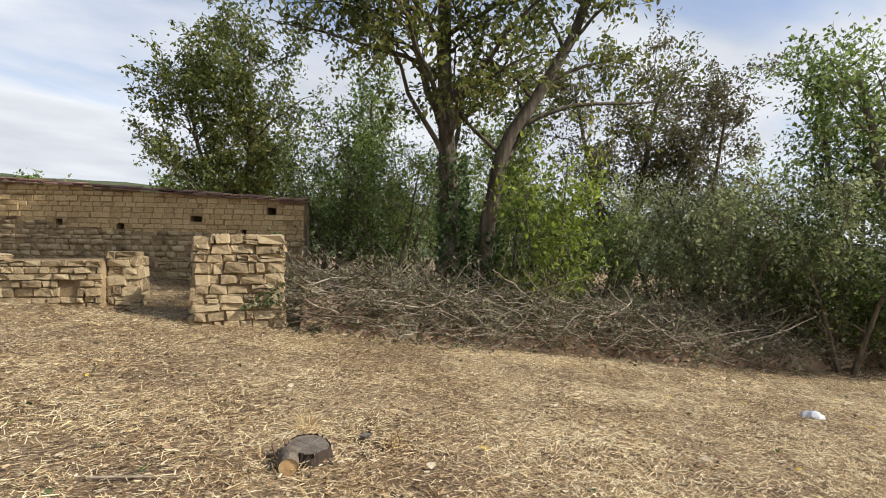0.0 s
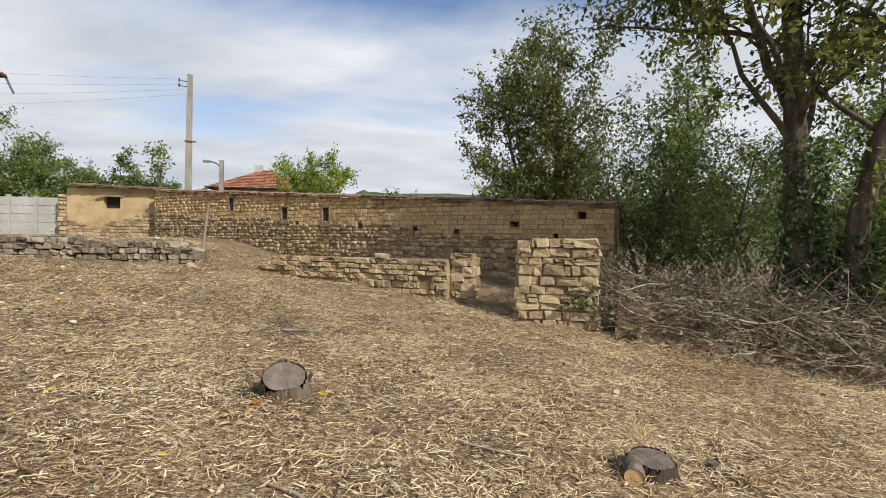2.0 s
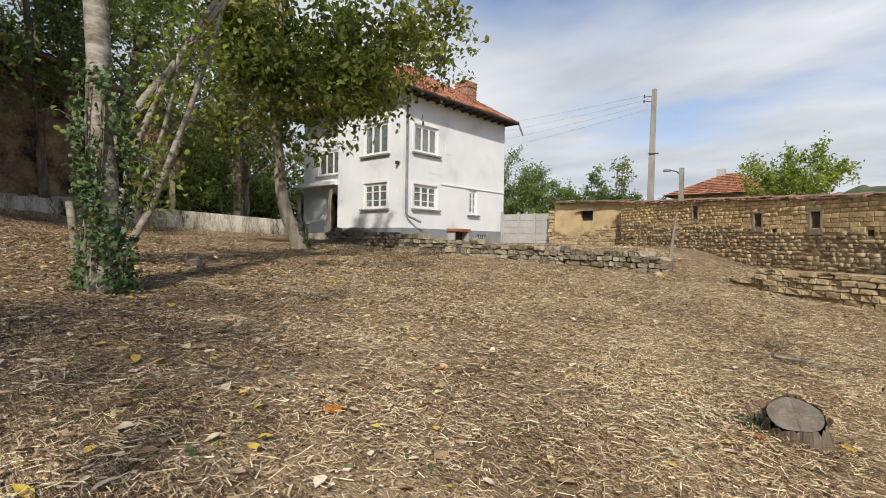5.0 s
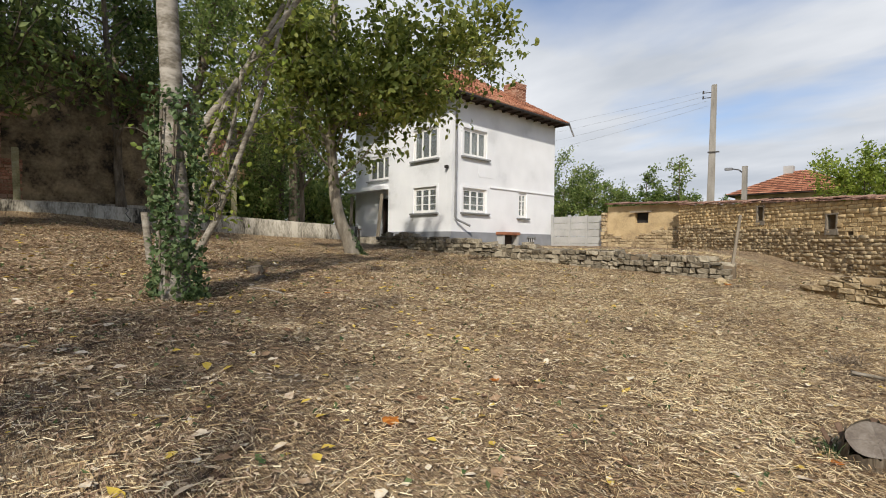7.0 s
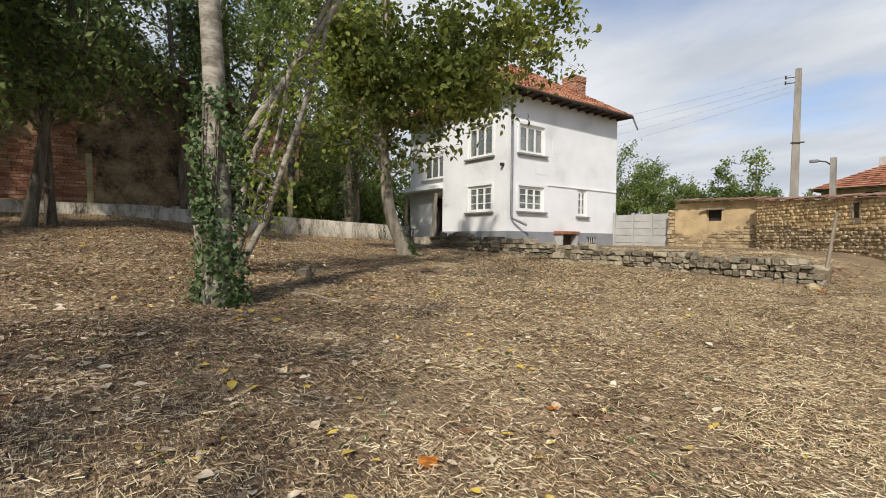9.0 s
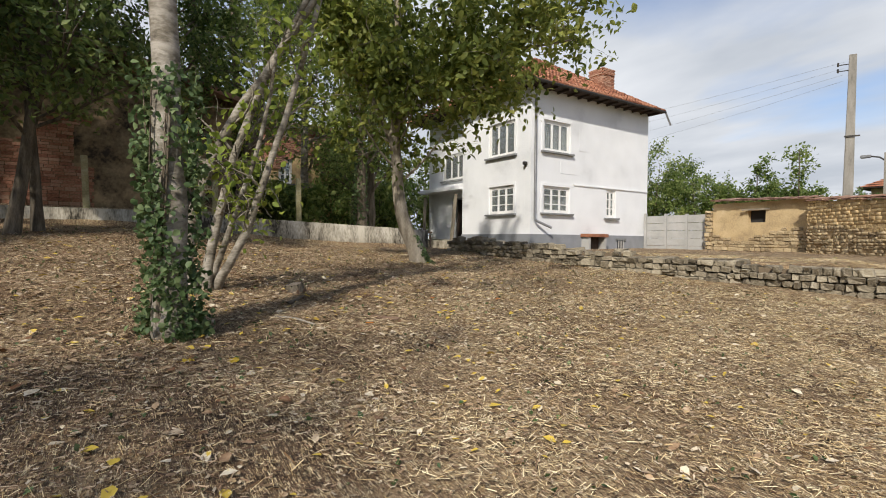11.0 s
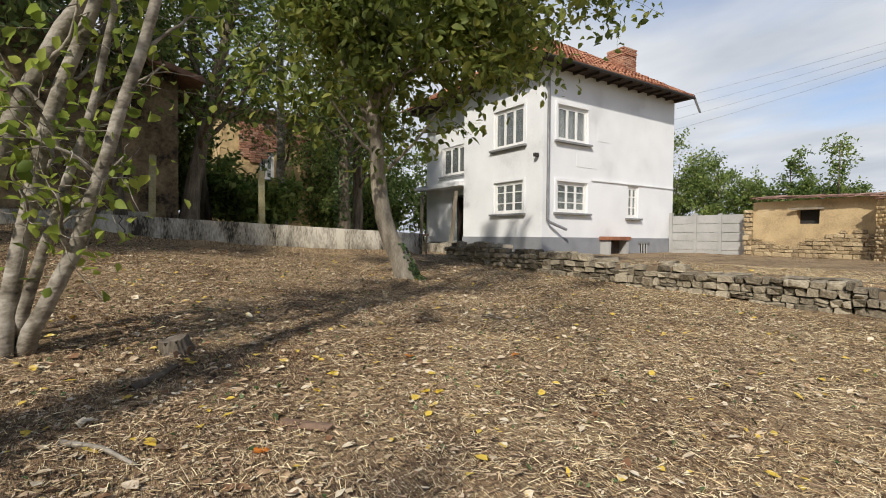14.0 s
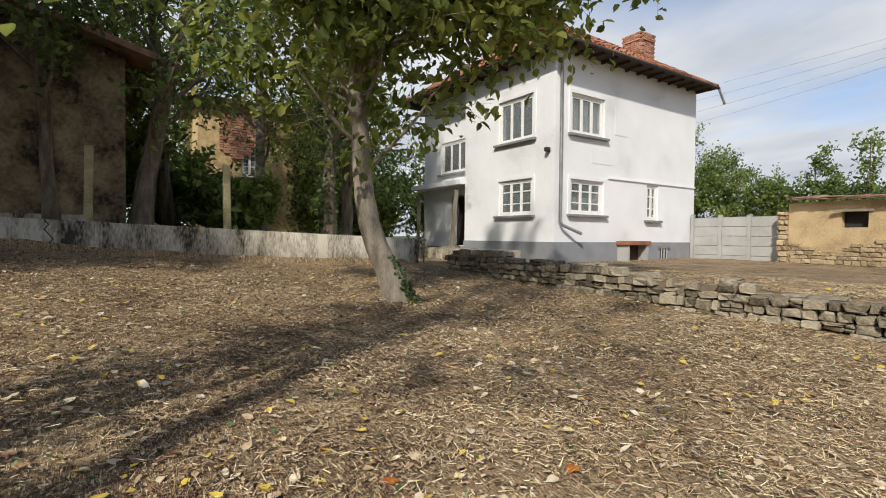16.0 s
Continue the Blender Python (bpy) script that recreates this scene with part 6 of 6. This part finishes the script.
# ---- litter on the ground ----
def litter():
    rng = np.random.default_rng(77)
    gx, gy = np.arange(-19.0, 14.0, 0.1), np.arange(-7.0, 17.0, 0.1)
    table = np.array([[ground(x, y) + relief(x, y) for x in gx] for y in gy])

    def z_at(x, y):
        u, w = np.clip((x - gx[0]) / 0.1, 0, len(gx) - 1.01), np.clip((y - gy[0]) / 0.1, 0, len(gy) - 1.01)
        i, j = u.astype(int), w.astype(int)
        a, b = u - i, w - j
        return (table[j, i] * (1 - a) + table[j, i + 1] * a) * (1 - b) + (table[j + 1, i] * (1 - a) + table[j + 1, i + 1] * a) * b

    eyes = np.array([(0, 0), (-0.6, 0.1), (-1.5, 1.0), (-3.0, 2.1), (-4.5, 3.2), (-6.0, 4.1)])

    def scatter(n, power=1.0):
        e = eyes[rng.integers(0, len(eyes), n)]
        r = 1.2 + 14.5 * rng.random(n) ** power
        a = rng.random(n) * 6.283
        p = e + np.stack([r * np.cos(a), r * np.sin(a)], 1)
        ok = (p[:, 0] > -17.6) & (p[:, 0] < 13) & (p[:, 1] > -6) & ((p[:, 1] < np.where(p[:, 0] < -4.5, 12.0, 16.5)) | ((p[:, 1] > 13.2) & (p[:, 1] < 16.2))) & ((p - W0) @ WN > 0.35)
        ok &= (p[:, 0] < 3.7) | (p[:, 1] < np.interp(p[:, 0], [e[0] for e in EDGE], [e[1] for e in EDGE]) + 0.25)
        ok &= ~((p[:, 1] < -1.5) & (p[:, 0] > -5))
        return p[ok]

    def blades(p, lo, hi, wlo, whi, lift, name, mat, label):
        n = len(p)
        z = z_at(p[:, 0], p[:, 1])
        a = rng.random(n) * 6.283 + 0.0
        L, W = rng.uniform(lo, hi, n) * rng.uniform(0.6, 1.4, n), rng.uniform(wlo, whi, n)
        tilt = rng.normal(size=n) * 0.16
        d = np.stack([np.cos(a), np.sin(a), tilt], 1)
        s = np.stack([-np.sin(a), np.cos(a), rng.normal(size=n) * 0.4], 1)
        c = np.column_stack([p, z + lift * (0.25 + rng.random(n)) + np.abs(tilt) * L * 0.3])
        A, B = c - d * L[:, None] / 2, c + d * L[:, None] / 2
        w = s * W[:, None] / 2
        v = np.stack([A - w, A + w, B + w * 0.6, B - w * 0.6], 1).reshape(-1, 3)
        f = np.arange(n * 4).reshape(-1, 4)
        tagged(raw(name, v, f, mat), label, "litter", kind="stuff")

    p = np.concatenate([scatter(900000, 0.72), scatter(420000, 0.5)])
    wave = np.sin(p[:, 0] * 2.1 + 1.7 * np.sin(p[:, 1] * 1.3)) + np.sin(p[:, 1] * 2.9 + 1.3 * np.sin(p[:, 0] * 1.9)) + 0.8 * np.sin(p[:, 0] * 6.3 + p[:, 1] * 4.1) + 0.8 * np.sin(p[:, 1] * 7.7 - p[:, 0] * 3.3)
    p = p[rng.random(len(p)) < np.clip(0.72 + 0.2 * wave, 0.25, 1.0)]
    east_side = rng.random(len(p)) < np.clip(0.56 + (p[:, 1] - 3.0) * 0.085 + (p[:, 0] + 4.0) * 0.095, 0.12, 1.0)
    blades(p[east_side], 0.025, 0.095, 0.0025, 0.006, 0.032, "straw", M_STRAW, "dry cut straw strewn thickly over the yard")
    blades(p[~east_side], 0.018, 0.065, 0.003, 0.009, 0.03, "brown_stalks", M_CHIP, "brown mown stalks and bark crumbs")
    p = scatter(230000, 0.7)
    p = p[rng.random(len(p)) < np.clip(0.45 - p[:, 0] * 0.06, 0.3, 1.0)]
    blades(p, 0.012, 0.04, 0.008, 0.02, 0.024, "leaf_crumbs", M_LEAFCRUMB, "crumbled brown and tan leaf fragments")
    p = scatter(30000, 0.8)
    p = p[rng.random(len(p)) < np.clip(0.06 - (p[:, 0] + 1.5) * 0.09, 0.04, 0.75)]
    z = z_at(p[:, 0], p[:, 1])
    n = len(p)
    at = np.column_stack([p, z + 0.018 + 0.012 * rng.random(n)])
    a = rng.random(n) * 6.283
    d = np.stack([np.cos(a), np.sin(a), rng.normal(size=n) * 0.2], 1)
    s = np.stack([-np.sin(a), np.cos(a), rng.normal(size=n) * 0.2], 1)
    L = rng.uniform(0.02, 0.05, (n, 1))
    W = L * rng.uniform(0.45, 0.8, (n, 1))
    up = np.array((0, 0, 1.0))
    v = np.stack([at - d * L, at - d * L * 0.3 + s * W + up * W * 0.3, at + d * L * 0.4 + s * W * 0.8 + up * W * 0.2, at + d * L * 1.15, at + d * L * 0.4 - s * W * 0.8 + up * W * 0.25, at - d * L * 0.3 - s * W + up * W * 0.3], 1).reshape(-1, 3)
    k = np.arange(n)[:, None] * 6
    f = np.concatenate([k + np.array([[0, 1, 2, 3]]), k + np.array([[0, 3, 4, 5]])])
    tagged(raw("fallen_leaves", v, f, M_LEAFDRY), "fallen tan, brown and yellow leaves strewn on the ground", "leaves", kind="stuff")
    p = scatter(9000, 0.8)
    p = p[rng.random(len(p)) < np.clip(0.25 - (p[:, 0] + 1) * 0.08, 0.1, 0.9)]
    at = np.column_stack([p, z_at(p[:, 0], p[:, 1]) + 0.02])
    v, f = leaves(rng, at, 0.035, long=1.5)
    tagged(raw("green_weeds", v, f, M_IVY), "scattered small green weeds among the litter", "weeds", kind="stuff")


M_LEAFCRUMB = material("leaf_crumb", [(0.09, 0.05, 0.03), (0.29, 0.21, 0.11), (0.46, 0.33, 0.20), (0.72, 0.61, 0.44)], 0.8, 0.9, 0, 9, island=0.6)
litter()
M_ORANGE = material("orange_leaf", [(0.62, 0.20, 0.03), (0.75, 0.33, 0.06)], 20, 0.7, 0.2, 60)
M_YELLOW = material("yellow_leaf", [(0.70, 0.48, 0.03), (0.80, 0.62, 0.10)], 20, 0.7, 0.2, 60)


def big_leaf(x, y, size, mat, label, seed):
    rng = random.Random(seed)
    bm = bmesh.new()
    n = 20
    c = bm.verts.new((0, 0, 0.012))
    ring = []
    for i in range(n):
        a = 6.2832 * i / n
        r = size * (0.78 + 0.3 * math.cos(5 * a / 2) ** 2 + rng.uniform(-0.06, 0.06)) * (0.75 if 0.4 < i / n < 0.6 else 1)
        ring.append(bm.verts.new((r * math.cos(a), r * math.sin(a) * 0.8, rng.uniform(0, 0.3) * size)))
    for i in range(n):
        bm.faces.new((c, ring[i], ring[(i + 1) % n]))
    bmesh.ops.solidify(bm, geom=bm.faces[:], thickness=0.0015)
    ob = tagged(part("fallen_leaf", bm, mat), label, "leaf", "large fallen leaves")
    ob.matrix_basis = pose(x, y, ground(x, y) + relief(x, y) + 0.02, rng.uniform(-10, 10), rng.uniform(-10, 10), rng.uniform(0, 360))


for k, (x, y, s, mat) in enumerate(((-3.08, 1.85, 0.07, M_ORANGE), (-0.69, 4.29, 0.05, M_YELLOW), (-1.15, 3.95, 0.045, M_ORANGE), (-0.36, 10.0, 0.09, M_YELLOW), (-6.28, 1.69, 0.06, M_YELLOW), (-6.16, 2.02, 0.06, M_YELLOW), (-8.0, 6.42, 0.06, M_ORANGE),
                                    (-3.3, 3.1, 0.05, M_ORANGE), (-8.2, 4.55, 0.055, M_YELLOW), (-7.9, 4.3, 0.045, M_YELLOW), (-7.6, 5.1, 0.05, M_YELLOW), (-7.55, 5.2, 0.05, M_YELLOW), (-7.1, 3.7, 0.05, M_ORANGE), (-8.4, 5.4, 0.05, M_ORANGE), (-4.2, 11.9, 0.08, M_ORANGE))):
    big_leaf(x, y, s, mat, "curled orange fallen leaf on the litter" if mat is M_ORANGE else "bright yellow fallen leaf on the litter", k)
